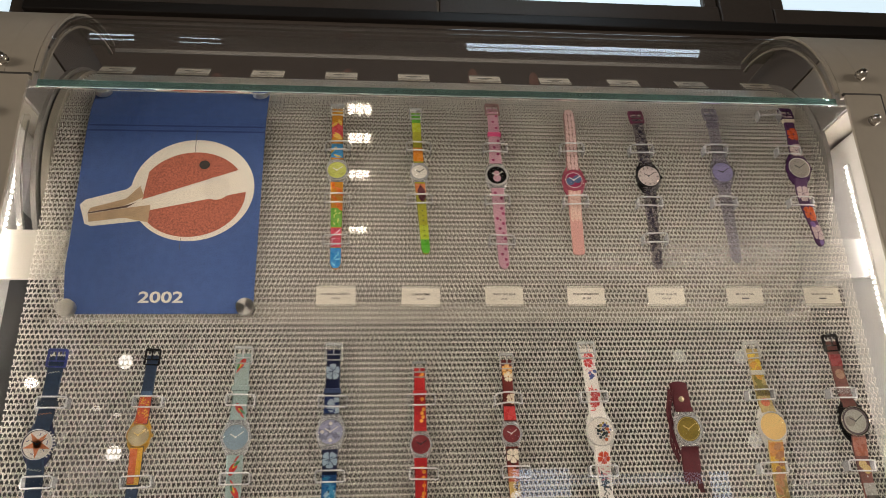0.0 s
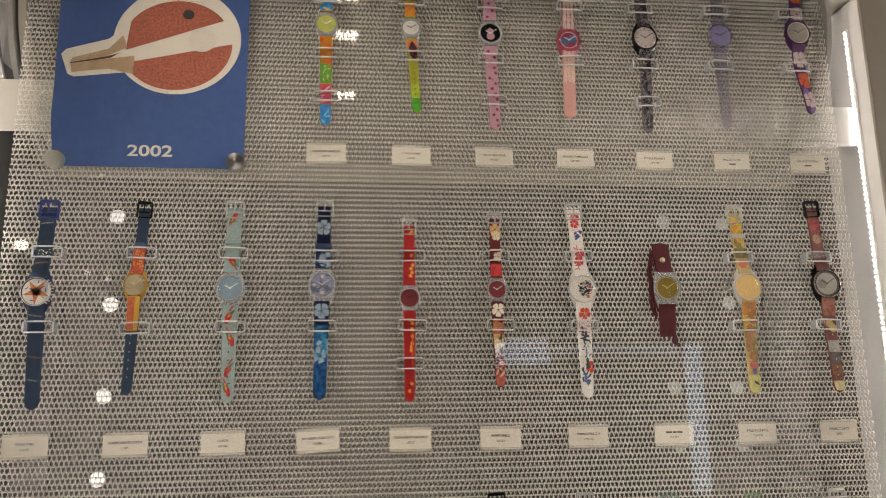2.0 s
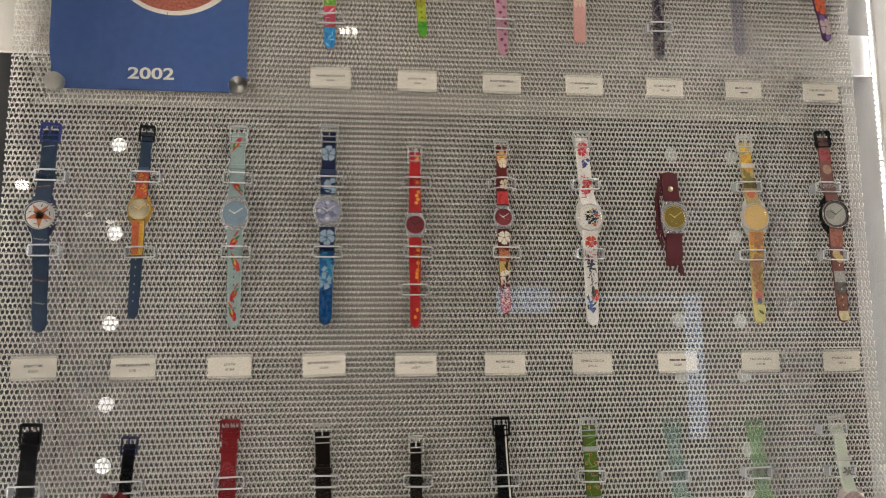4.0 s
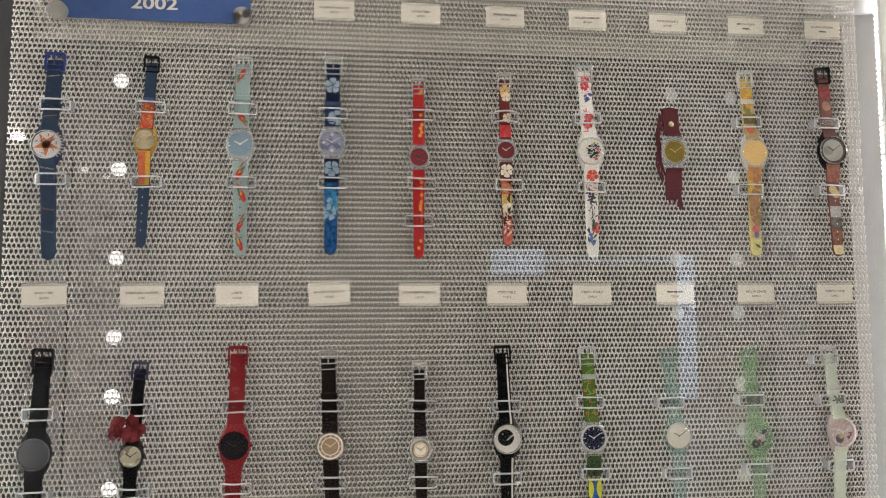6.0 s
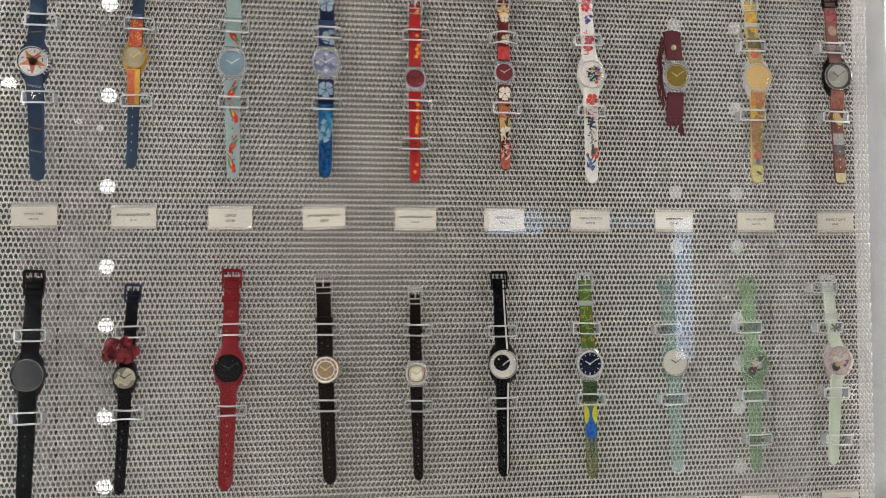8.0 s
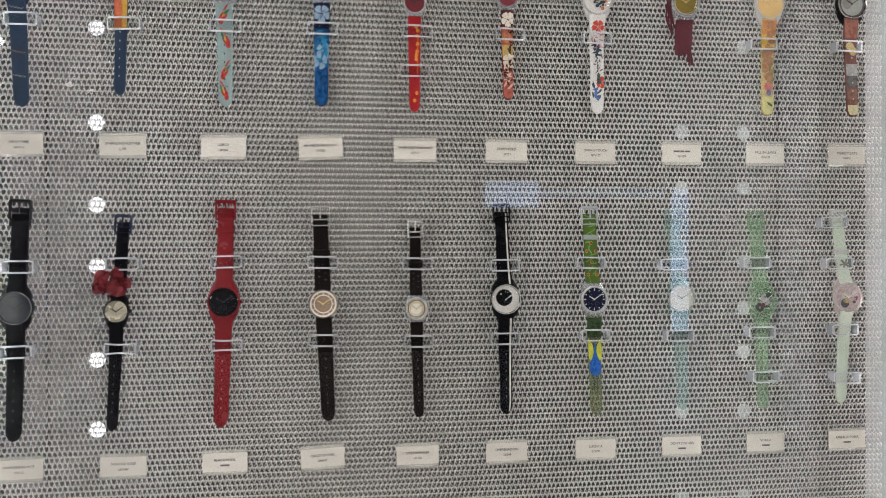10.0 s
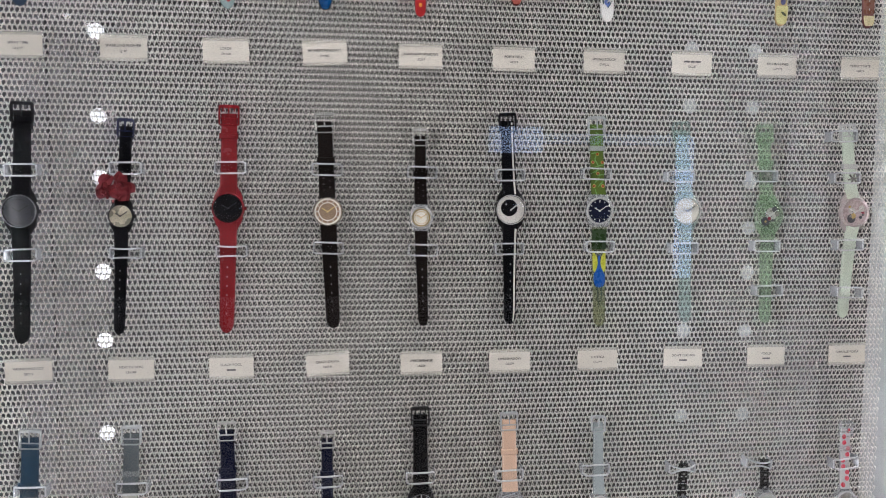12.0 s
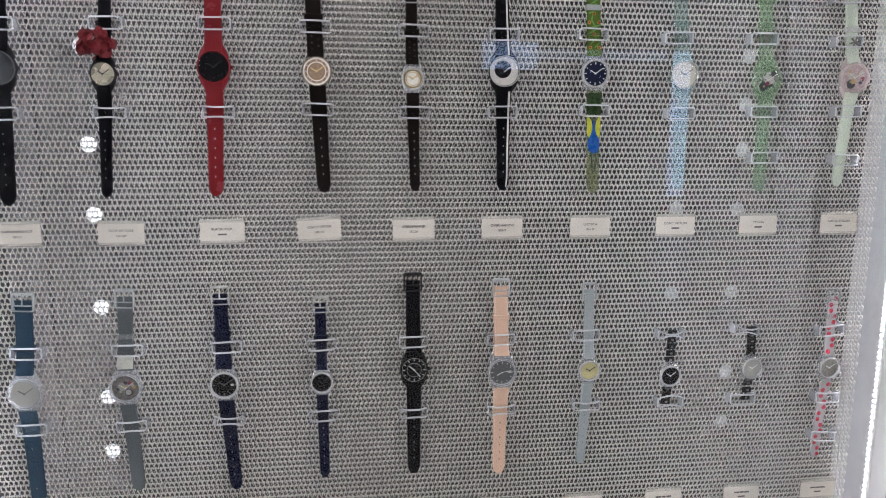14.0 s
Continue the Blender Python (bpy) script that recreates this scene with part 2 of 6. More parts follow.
tagged(boxed("window_6", 2.34, 4.1, -7.995, -7.988, 1.98, 2.12, glow("dim_daylight", (0.55, 0.72, 1.0), 0.5)), "long narrow daylit window in the rear wall", "window", **structure)
tagged(boxed("window_7", 4.17, 4.42, -7.995, -7.985, 0.2, 2.12, DAY_PANE), "tall narrow daylit opening in the rear wall", "window", **structure)

# ---- the display case ----
GLASS_Y, GLASS_L, GLASS_R, GLASS_TOP = 0.765, -0.449, 0.479, 0.428
DOME_Y, DOME_Z, SHELL_R, SHELL_IN = 0.938, 0.43, 0.176, 0.170
BASE = -1.10
case = thing("display_case", (0, 0, 0), "tall cream painted display case with glass front and rounded clear top", "display case")


def outline(r, front, back, z_low, steps=40):
    pts = [(front, z_low + H)]
    for k in range(steps + 1):
        a = math.pi * k / steps
        pts.append((DRUM_Y - r * math.cos(a), DRUM_Z + r * math.sin(a) + H))
    pts.append((back, z_low + H))
    return pts


WALL_GAP = {"left": 0.055, "right": 0.064}
# depth and height at which the side wall's painted-in shade begins and ends
SHADE_FROM = {"left": 0.906, "right": 0.932}
SHADE_TOP = {"left": 0.335, "right": 0.25}
for sx0, sx1, nm in ((-0.575, GLASS_L - 0.002, "left"), (GLASS_R + 0.002, 0.612, "right")):
    # lower housing is hollow beside the glass; the rounded shoulder above is full width
    wide0, wide1 = (sx0, sx1 - WALL_GAP[nm] - 0.006) if nm == "left" else (sx0 + WALL_GAP[nm] + 0.006, sx1)
    boxed("side_housing", wide0, wide1, DRUM_Y - 0.268, DRUM_Y + 0.268, BASE + H, GLASS_TOP + H + 0.003, CREAM, case, "cream painted steel side housing", bevel=0.004)
    arc = [(DOME_Y - 0.180 * math.cos(math.pi / 2 * k / 24), DOME_Z + 0.180 * math.sin(math.pi / 2 * k / 24) + H) for k in range(1, 25)] + [(1.285, DOME_Z + 0.180 + H), (1.291, GLASS_TOP + H + 0.006), (0.758, GLASS_TOP + H + 0.006)]
    bm = prism(bmesh.new(), arc, *((sx0, sx1 - 0.03) if nm == "left" else (sx0 + 0.03, sx1)))
    part("shoulder", bm, CREAM, case, "rounded cream painted shoulder", smooth=True)
    lip = [(DOME_Y - r * math.cos(math.pi / 2 * k / 24), DOME_Z + r * math.sin(math.pi / 2 * k / 24) + H) for r, seq in ((0.180, range(0, 25)), (0.1768, range(24, -1, -1))) for k in seq]
    part("shoulder_lip", prism(bmesh.new(), lip, *((sx1 - 0.0298, sx1) if nm == "left" else (sx0, sx0 + 0.0298))), CREAM, case, smooth=True)
    inner = sx1 if nm == "left" else sx0
    s = -1 if nm == "left" else 1
    px0, px1 = sorted((inner + s * 0.0015, inner + s * 0.046))
    boxed("access_panel", px0, px1, 0.7525, 0.7575, BASE + H + 0.02, GLASS_TOP + H + 0.004, CREAM, case, bevel=0.0012)
    fx0, fx1 = sorted((inner + s * 0.049, inner + s * 0.075))
    boxed("front_strip", fx0, fx1, 0.7545, 0.7585, BASE + H + 0.01, GLASS_TOP + H + 0.003, CREAM, case)
    gx0, gx1 = sorted((inner + s * 0.0465, inner + s * 0.0485))
    boxed("panel_gap", gx0, gx1, 0.7538, 0.757, BASE + H + 0.02, GLASS_TOP + H + 0.005, DARK, case)
    hx0, hx1 = sorted((inner, inner + s * 0.0485))
    boxed("panel_gap", hx0, hx1, 0.7538, 0.757, GLASS_TOP + H + 0.0045, GLASS_TOP + H + 0.007, DARK, case)
    # inner wall that carries the lights, set back behind the front panel
    wx0, wx1 = sorted((inner + s * WALL_GAP[nm], inner + s * (WALL_GAP[nm] + 0.008)))
    # one wall in several tones: the shade behind the belt is in the colour
    boxed("inner_side_wall", wx0, wx1, SHADE_FROM[nm] + 0.0002, 1.285, BASE + H + 0.01, SHADE_TOP[nm] + H, WALL_SHADE, case, "inner side wall behind the belt, its shade put into the colour")
    boxed("inner_side_wall", wx0, wx1, SHADE_FROM[nm] + 0.0002, 1.285, SHADE_TOP[nm] + 0.0002 + H, GLASS_TOP + H + 0.003, UPPER_GREY if nm == "left" else WALL_GREY, case, "grey inner side wall beside the drum")
    boxed("inner_side_wall", wx0, wx1, 0.7585, SHADE_FROM[nm], BASE + H + 0.01, GLASS_TOP + H + 0.003, WALL_GREY, case, "satin grey inner side wall")
    # round end cheek beside the drum, under the clear top
    cx0, cx1 = sorted((inner + s * 0.0268, inner + s * 0.031))
    # one cheek in two greys: reflected light makes the lower part's colour lighter
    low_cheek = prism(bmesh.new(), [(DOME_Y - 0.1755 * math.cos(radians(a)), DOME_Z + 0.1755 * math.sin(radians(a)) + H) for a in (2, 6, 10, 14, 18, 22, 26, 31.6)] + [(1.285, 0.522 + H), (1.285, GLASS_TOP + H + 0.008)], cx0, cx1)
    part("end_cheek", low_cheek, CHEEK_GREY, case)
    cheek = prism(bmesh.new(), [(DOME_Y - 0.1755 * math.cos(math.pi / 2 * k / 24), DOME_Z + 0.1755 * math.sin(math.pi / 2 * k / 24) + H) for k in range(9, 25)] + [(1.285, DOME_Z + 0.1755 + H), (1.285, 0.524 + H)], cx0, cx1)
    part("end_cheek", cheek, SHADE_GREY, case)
    # dark hub disc between the drum and the cheek
    bm = bmesh.new()
    hub_x = -0.476 if nm == "left" else 0.508
    bmesh.ops.create_cone(bm, cap_ends=True, segments=64, radius1=0.179, radius2=0.179, depth=0.006, matrix=Matrix.Translation((hub_x, DRUM_Y, DRUM_Z + H)) @ Matrix.Rotation(radians(90), 4, "Y"))
    part("hub_disc", bm, CHEEK_GREY, case, smooth=True)

boxed("base_cabinet", -0.575, 0.612, 0.74, 1.3, 0.0, BASE + H + 0.005, CREAM, case, "cream painted base cabinet", bevel=0.006)
boxed("back_panel", -0.455, 0.485, 1.26, 1.27, BASE + H, DRUM_Z + H, PLATE, case)
bm = box(bmesh.new(), GLASS_L - 0.03, GLASS_R + 0.03, GLASS_Y, GLASS_Y + 0.006, BASE + H + 0.01, GLASS_TOP + H - 0.0032)
pane = part("front_glass", bm, PANE, case, "clear front glass pane")
pane.visible_shadow = False
boxed("glass_edge", GLASS_L + 0.001, GLASS_R - 0.001, GLASS_Y - 0.0006, GLASS_Y + 0.0066, GLASS_TOP + H - 0.0030, GLASS_TOP + H + 0.0055, GLASS_EDGE, case, "green polished glass edge", bevel=0.0008)
boxed("glass_arris", GLASS_L + 0.001, GLASS_R - 0.001, GLASS_Y - 0.0010, GLASS_Y - 0.0002, GLASS_TOP + H - 0.0042, GLASS_TOP + H - 0.0032, GLASS_ARRIS, case)
bm = bmesh.new()
N = 48
ring = []
for k in range(N + 1):
    a = radians(2 + 89 * k / N)
    row = []
    for r, x in ((SHELL_R, GLASS_L), (SHELL_R, GLASS_R), (SHELL_IN, GLASS_R), (SHELL_IN, GLASS_L)):
        row.append(bm.verts.new((x, DOME_Y - r * math.cos(a), DOME_Z + r * math.sin(a) + H)))
    ring.append(row)
for p, q in zip(ring, ring[1:]):
    for j in range(4):
        bm.faces.new((p[j], p[(j + 1) % 4], q[(j + 1) % 4], q[j]))
bm.faces.new(ring[0]), bm.faces.new(ring[-1])
dome = part("rounded_top", bm, clear("clear_dome", (0.975, 0.975, 0.97), 0, rough=0.0, ior=1.5), case, "clear acrylic rounded top cover", smooth=True)
dome.visible_shadow = False
# end trims of the clear top
for x, s in ((GLASS_L, 1), (GLASS_R, -1)):
    for r, w in ((0.1805, 0.004), (0.166, 0.003)):
        bm = bmesh.new()
        rows = []
        for k in range(41):
            a = radians(3 + 88 * k / 40)
            rows.append([bm.verts.new((x + s * dx, DOME_Y - rr * math.cos(a), DOME_Z + rr * math.sin(a) + H)) for dx, rr in ((-0.001, r), (w, r), (w, r - 0.003), (-0.001, r - 0.003))])
        for p, q in zip(rows, rows[1:]):
            for j in range(4):
                bm.faces.new((p[j], p[(j + 1) % 4], q[(j + 1) % 4], q[j]))
        part("top_trim", bm, CREAM, case, smooth=True)
boxed("polished_edge", GLASS_L + 0.004, GLASS_R - 0.004, DOME_Y + 0.0045, DOME_Y + 0.0062, DOME_Z + SHELL_IN + H - 0.0005, DOME_Z + SHELL_R + H, mat("polished_plastic_edge", (0.34, 0.33, 0.32), 0.2, coat=0.4), case, "polished rear edge of the clear top", bevel=0.0005)
# acorn nuts
nut = bmesh.new()
bmesh.ops.create_cone(nut, cap_ends=True, segments=6, radius1=0.0065, radius2=0.0065, depth=0.005)
bmesh.ops.create_uvsphere(nut, u_segments=16, v_segments=8, radius=0.0056, matrix=Matrix.Translation((0, 0, 0.004)))
bmesh.ops.create_cone(nut, cap_ends=True, segments=20, radius1=0.0068, radius2=0.0066, depth=0.0012, matrix=Matrix.Translation((0, 0, -0.0025)))
nut_mesh = part("acorn_nut", nut, CHROME, case, smooth=True)
NUTS = [(0.509, 0.7515, 0.396), (0.5105, 0.7555, 0.462), (-0.484, 0.7555, 0.452), (-0.482, 0.7515, 0.386)]
for k, (x, y, z) in enumerate(NUTS):
    ob = nut_mesh if k == 0 else new("acorn_nut", nut_mesh.data)
    ob.parent = case
    ob.matrix_basis = pose(x, y - 0.001, z + H, 90, 0, 0)

bm = bmesh.new()
rows = []
for k in range(97):
    a = 2 * math.pi * k / 96
    rows.append([bm.verts.new((x, DRUM_Y - r * math.cos(a), DRUM_Z + r * math.sin(a) + H)) for x, r in ((-0.494, 0.183), (-0.488, 0.183), (-0.488, 0.178), (-0.494, 0.178))])
for p, q in zip(rows, rows[1:]):
    for j in range(4):
        bm.faces.new((p[j], p[(j + 1) % 4], q[(j + 1) % 4], q[j]))
part("flange_ring", bm, CHROME, case, "bright steel flange ring", smooth=True)
# drum, crossbar and middle plate behind the belt
bm = bmesh.new()
bmesh.ops.create_cone(bm, cap_ends=True, segments=96, radius1=DRUM_R - 0.009, radius2=DRUM_R - 0.009, depth=0.965, matrix=Matrix.Translation((0.0145, DRUM_Y, DRUM_Z + H)) @ Matrix.Rotation(radians(90), 4, "Y"))
rimband = bmesh.new()
bmesh.ops.create_cone(rimband, cap_ends=True, segments=96, radius1=0.1745, radius2=0.1745, depth=0.009, matrix=Matrix.Translation((-0.4645, DRUM_Y, DRUM_Z + H)) @ Matrix.Rotation(radians(90), 4, "Y"))
part("drum_rim", rimband, CREAM, case, smooth=True)
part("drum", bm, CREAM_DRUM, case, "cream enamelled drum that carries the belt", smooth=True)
boxed("bracket", -0.505, -0.395, 0.868, 0.874, 0.236 + H, 0.296 + H, CROSS_WHITE, case, "white flat bracket behind the belt", bevel=0.001)
boxed("bracket", 0.455, 0.544, 0.868, 0.874, 0.240 + H, 0.292 + H, UPPER_GREY, case, "grey flat bracket behind the belt", bevel=0.001)
boxed("crossbar", -0.505, 0.544, 1.008, 1.0195, 0.226 + H, 0.272 + H, CREAM, case, "cream flat crossbar over the middle plate", bevel=0.001)
boxed("middle_plate", -0.456, 0.481, 1.022, 1.03, BASE + H, 0.262 + H, PLATE, case, "grey steel middle plate with glowing discs for its lit holes")
boxed("side_plate", -0.505, -0.4585, 1.02, 1.03, BASE + H, 0.262 + H, SIDE_PLATE, case)
boxed("backing_strip", -0.47, -0.44, 1.034, 1.038, BASE + H, 0.22 + H, SIDE_PLATE, case)
boxed("backing_strip", 0.465, 0.50, 1.034, 1.038, BASE + H, 0.22 + H, SIDE_PLATE, case)
boxed("side_plate", 0.484, 0.544, 1.02, 1.03, BASE + H, 0.262 + H, SIDE_PLATE, case)
# glowing discs laid on the plate in place of holes with light behind
HOLES = bmesh.new()
bmesh.ops.create_circle(HOLES, cap_ends=True, segments=24, radius=0.0095, matrix=Matrix.Rotation(radians(90), 4, "X"))
hole = part("hole_glow_disc", HOLES, HOLE_GLOW, case)
left_z = (0.174, 0.058, -0.057, -0.157, -0.231, -0.345, -0.43, -0.546, -0.664, -0.737)
right_z = (0.174, 0.06, -0.057, -0.131, -0.23, -0.292, -0.352, -0.432, -0.547, -0.663, -0.738)
third_z = (0.176, -0.056, -0.131, -0.43, -0.547)
spots = [(-0.4, z) for z in left_z] + [(0.433, z) for z in right_z] + [(0.345, z) for z in third_z]
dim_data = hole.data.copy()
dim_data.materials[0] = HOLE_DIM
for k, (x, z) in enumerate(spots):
    ob = hole if k == 0 else new("hole_glow_disc", hole.data if x < 0 else dim_data)
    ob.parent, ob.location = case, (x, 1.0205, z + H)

# light strips
for s, x0, y0 in ((1, -0.5035, 0.864), (-1, 0.5425, 0.863)):
    strip = thing("led_strip", (x0, y0, LED_MID), "white light strip of small lit diodes beside the belt", "light strip", "light strips of the case")
    bm = box(bmesh.new(), -0.0015, 0.0015, -0.004, 0.004, -LED_LONG / 2, LED_LONG / 2)
    tape = part("tape", bm, WALL_GREY, strip)
    led = None
    for k in range(int(LED_LONG / 0.00694)):
        if led is None:
            b2 = bmesh.new()
            box(b2, -0.0007, 0.0009, -0.0013, 0.0013, -0.0013, 0.0013)
            led = ob = part("led", b2, LED_ON, strip)
        else:
            ob = new("led", led.data)
            ob.parent = strip
        ob.location = (s * 0.0022, 0, LED_LONG / 2 - 0.004 - k * 0.00694)

# pendant spots in front of the case, seen in the glass
for x, y in ((-0.11, 0.29), (-0.113, 0.18), (-0.118, 0.02), (-0.128, -0.3)):
    spot = thing("spot_lamp", (x, y, 2.25), "black ceiling spot lamp with six lit diodes", "spot lamp", "spot lamps on the track")
    boxed("body", -0.03, 0.03, -0.022, 0.022, 0.004, 0.03, BROWN_FRAME, spot, bevel=0.003)
    boxed("stem", -0.005, 0.005, -0.005, 0.005, 0.028, 0.1, BROWN_FRAME, spot)
    for i in range(6):
        bm = bmesh.new()
        bmesh.ops.create_uvsphere(bm, u_segments=12, v_segments=8, radius=0.0068, matrix=Matrix.Translation(((i % 3 - 1) * 0.0155, (i // 3 - 0.5) * 0.0165, 0.002)))
        part("diode", bm, SPOT_ON, spot, smooth=True)
tagged(boxed("track", -0.14, -0.1, -1.5, 0.35, 2.35, 2.38, BROWN_FRAME), "black lighting track hung from the ceiling", "track")
tagged(boxed("hanging_rod", -0.125, -0.115, -0.6, -0.59, 2.38, 7.2, BROWN_FRAME), "thin black rod that holds the lighting track", "rod")


# small spot lamps further back in the hall, also seen in the glass
for x, y, z, w, m in ((-1.2, -1.0, 1.992, 0.022, glow("warm_spot", (1.0, 0.9, 0.72), 34)), (-1.31, -1.89, 2.05, 0.016, glow("faint_spot", (1.0, 0.92, 0.8), 9)), (-1.22, -1.89, 2.02, 0.014, glow("fainter_spot", (1.0, 0.92, 0.8), 8))):
    lamp = thing("pendant_lamp", (x, y, z), "small warm pendant lamp hung on a thin rod", "pendant lamp", "pendant lamps in the hall")
    bm = bmesh.new()
    bmesh.ops.create_cone(bm, cap_ends=True, segments=20, radius1=w * 1.15, radius2=w * 0.7, depth=0.05, matrix=Matrix.Translation((0, 0, 0.045)))
    part("housing", bm, BROWN_FRAME, lamp, smooth=True)
    bm = bmesh.new()
    bmesh.ops.create_uvsphere(bm, u_segments=16, v_segments=10, radius=w, matrix=Matrix.Diagonal((1, 1, 0.75, 1)))
    part("bulb", bm, m, lamp, smooth=True)
    boxed("rod", -0.004, 0.004, -0.004, 0.004, 0.07, 7.2 - z, BROWN_FRAME, lamp)


# ---- the wire belt ----
def wire_belt():
    pitch_u, pitch_v, r = 0.0049, 0.0058, 0.00062
    u0, u1 = -0.461, 0.509
    v0, v1 = BASE + 0.05, DRUM_Z + DRUM_R * radians(125)
    rows, cols = int((v1 - v0) / pitch_v), int((u1 - u0) / pitch_u)
    front, back = -0.0014, -0.0066
    mid = (front + back) / 2
    verts, faces = [], []
    four, three = ((1, 0), (0, 1), (-1, 0), (0, -1)), ((0.9, -0.5), (0, 1), (-0.9, -0.5))

    def tube(points, rad, sides=four, swell=(1,) * 500):
        base, n = len(verts), len(sides)
        pts = [Vector(p) for p in points]
        last = len(pts) - 1
        for i, p in enumerate(pts):
            along = (pts[min(i + 1, last)] - pts[max(i - 1, 0)]).normalized()
            side = Vector((1, 0, 0)) - along * along.x
            side = side.normalized() if side.length > 0.2 else Vector((0, 0, 1))
            upw = side.cross(along)
            for sx, sy in sides:
                q = p + side * (sx * rad * swell[i]) + upw * (sy * rad * swell[i])
                verts.append(bend(q.x, q.y, q.z))
        for i in range(last):
            for j in range(n):
                a, b = base + i * n + j, base + i * n + (j + 1) % n
                faces.append((a, b, b + n, a + n))

    rng = random.Random(7)
    for i in range(rows):
        v = v0 + i * pitch_v
        way = 1 if i % 2 else -1
        shift = 0.5 * pitch_u * (i % 2)
        fine = -0.80 < v < 0.70
        top = v + pitch_v
        for j in range(cols):
            u = u0 + (j + 0.5) * pitch_u + shift + rng.uniform(-0.0003, 0.0003)
            lean = way * pitch_u * (0.16 + rng.uniform(-0.035, 0.035))
            a, b, h = u - lean, u + lean, rng.uniform(-0.0002, 0.0002)
            if fine:
                # the spiral's front strand: it rises from the lower rod, bows outwards and curls back over the upper rod
                tube([(a - way * 0.0006, v - 0.0008, mid), (a - way * 0.0002, v - 0.0004, front - 0.0007 + h), (a + lean * 0.3, v + 0.0012, front + h), (b - lean * 0.2, top - 0.0004, front + 0.0003 + h),
                      (b + way * 0.0003, top + 0.0007, front - 0.0007 + h), (b + way * 0.0007, top + 0.0009, mid)], r, four, (0.8, 0.82, 0.7, 1.12, 1.62, 1.35))
            else:
                tube([(a, v - 0.0006, mid), (a, v + 0.0012, front), (b, top, front), (b, top + 0.0009, mid)], r, three)
            tube([(b, top, back), (a + way * pitch_u, v, back)], r * 0.62, three)
        tube([(u0 + j * pitch_u, v, mid) for j in range(0, cols + 1, 3)], r * 0.85)
    me = bpy.data.meshes.new("wire_mesh_belt")
    me.from_pydata(verts, [], faces)
    me.shade_smooth()
    me.materials.append(WIRE)
    return tagged(new("wire_mesh_belt", me), "woven stainless steel wire conveyor belt hanging over the drum", "wire mesh", kind="stuff")


wire_belt()

# ---- poster ----
poster = thing("poster", bend(-0.316, 0.334, 0.004), "blue poster sheet with a cut-out bat and the year in white", "poster")
PORIG = poster.location.copy()
POSTER_BLUE = mat("poster_blue", (0.050, 0.098, 0.265), 0.34, vary=0.18, scale=120, bump=0.12, bump_scale=700)
POSTER_NAVY = mat("poster_navy", (0.02, 0.04, 0.16), 0.4)
POSTER_CREAM = mat("poster_cream", (0.72, 0.67, 0.58), 0.5, vary=0.05)
RUBBER_RED = mat("bat_rubber_red", (0.37, 0.10, 0.06), 0.6, vary=0.75, scale=420)
BAT_WOOD = mat("bat_wood", (0.42, 0.29, 0.17), 0.55, vary=0.25, scale=150)
BALL_WHITE = mat("ball_white", (0.66, 0.61, 0.53), 0.5)
ink_dark = mat("poster_brown_ink", (0.09, 0.05, 0.035), 0.6)


def poster_lift(u, v):
    # the sheet stands off the belt and bows at its free left edge
    edge = max(0.0, (-0.395 - u) / 0.03)
    return 0.006 + 0.006 * edge * math.exp(-((v - 0.225) / 0.03) ** 2)


def sheet(name, pts, lift, material, parent, origin, surf=None, label=""):
    """A flat cut-out given by its outline (u, v), laid lift metres over the surface."""
    surf = surf or poster_lift
    bm = bmesh.new()
    vs = [bm.verts.new(bend(u, v, surf(u, v) + lift) - origin) for u, v in pts]
    bm.faces.new(vs)
    bmesh.ops.triangulate(bm, faces=bm.faces)
    return part(name, bm, material, parent, label)


bm = bmesh.new()
cols_n, rows_n = 20, 40
grid = []
for i in range(rows_n + 1):
    v = 0.188 + (0.480 - 0.188) * i / rows_n
    line = []
    for j in range(cols_n + 1):
        f = j / cols_n
        left = -0.4185 - 0.004 * (v - 0.2) / 0.28 + 0.004 * math.exp(-((v - 0.205) / 0.03) ** 2)
        u = left + (-0.2115 - left) * f
        line.append([bm.verts.new(bend(u, v, poster_lift(u, v) - q) - PORIG) for q in (0, 0.0004)])
    grid.append(line)
for i in range(rows_n):
    for j in range(cols_n):
        for q in (0, 1):
            f = [grid[i][j][q], grid[i][j + 1][q], grid[i + 1][j + 1][q], grid[i + 1][j][q]]
            bm.faces.new(f if q == 0 else f[::-1])
part("sheet", bm, POSTER_BLUE, poster, smooth=True)


def ellipse(cu, cv, ru, rv, n=56, turn=0.0, a0=0.0, a1=360.0):
    out = []
    for k in range(n):
        a = radians(a0 + (a1 - a0) * k / n)
        x, y = ru * math.cos(a), rv * math.sin(a)
        c, s = math.cos(turn), math.sin(turn)
        out.append((cu + x * c - y * s, cv + x * s + y * c))
    return out


def clip_line(pts, p, q, keep):
    """The part of a convex outline on one side of the line p-q (keep = 1: left of it)."""
    def side(a):
        return keep * ((q[0] - p[0]) * (a[1] - p[1]) - (q[1] - p[1]) * (a[0] - p[0]))
    out = []
    for a, b in zip(pts, pts[1:] + pts[:1]):
        sa, sb = side(a), side(b)
        if sa >= 0:
            out.append(a)
        if sa * sb < 0:
            f = sa / (sa - sb)
            out.append((a[0] + f * (b[0] - a[0]), a[1] + f * (b[1] - a[1])))
    return out


for v in (0.4165, 0.4235):
    sheet("stripe", [(-0.4205, v - 0.0013), (-0.212, v - 0.0003), (-0.212, v + 0.0017), (-0.4205, v + 0.0007)], 0.0003, POSTER_NAVY, poster, PORIG)
turn = radians(8)
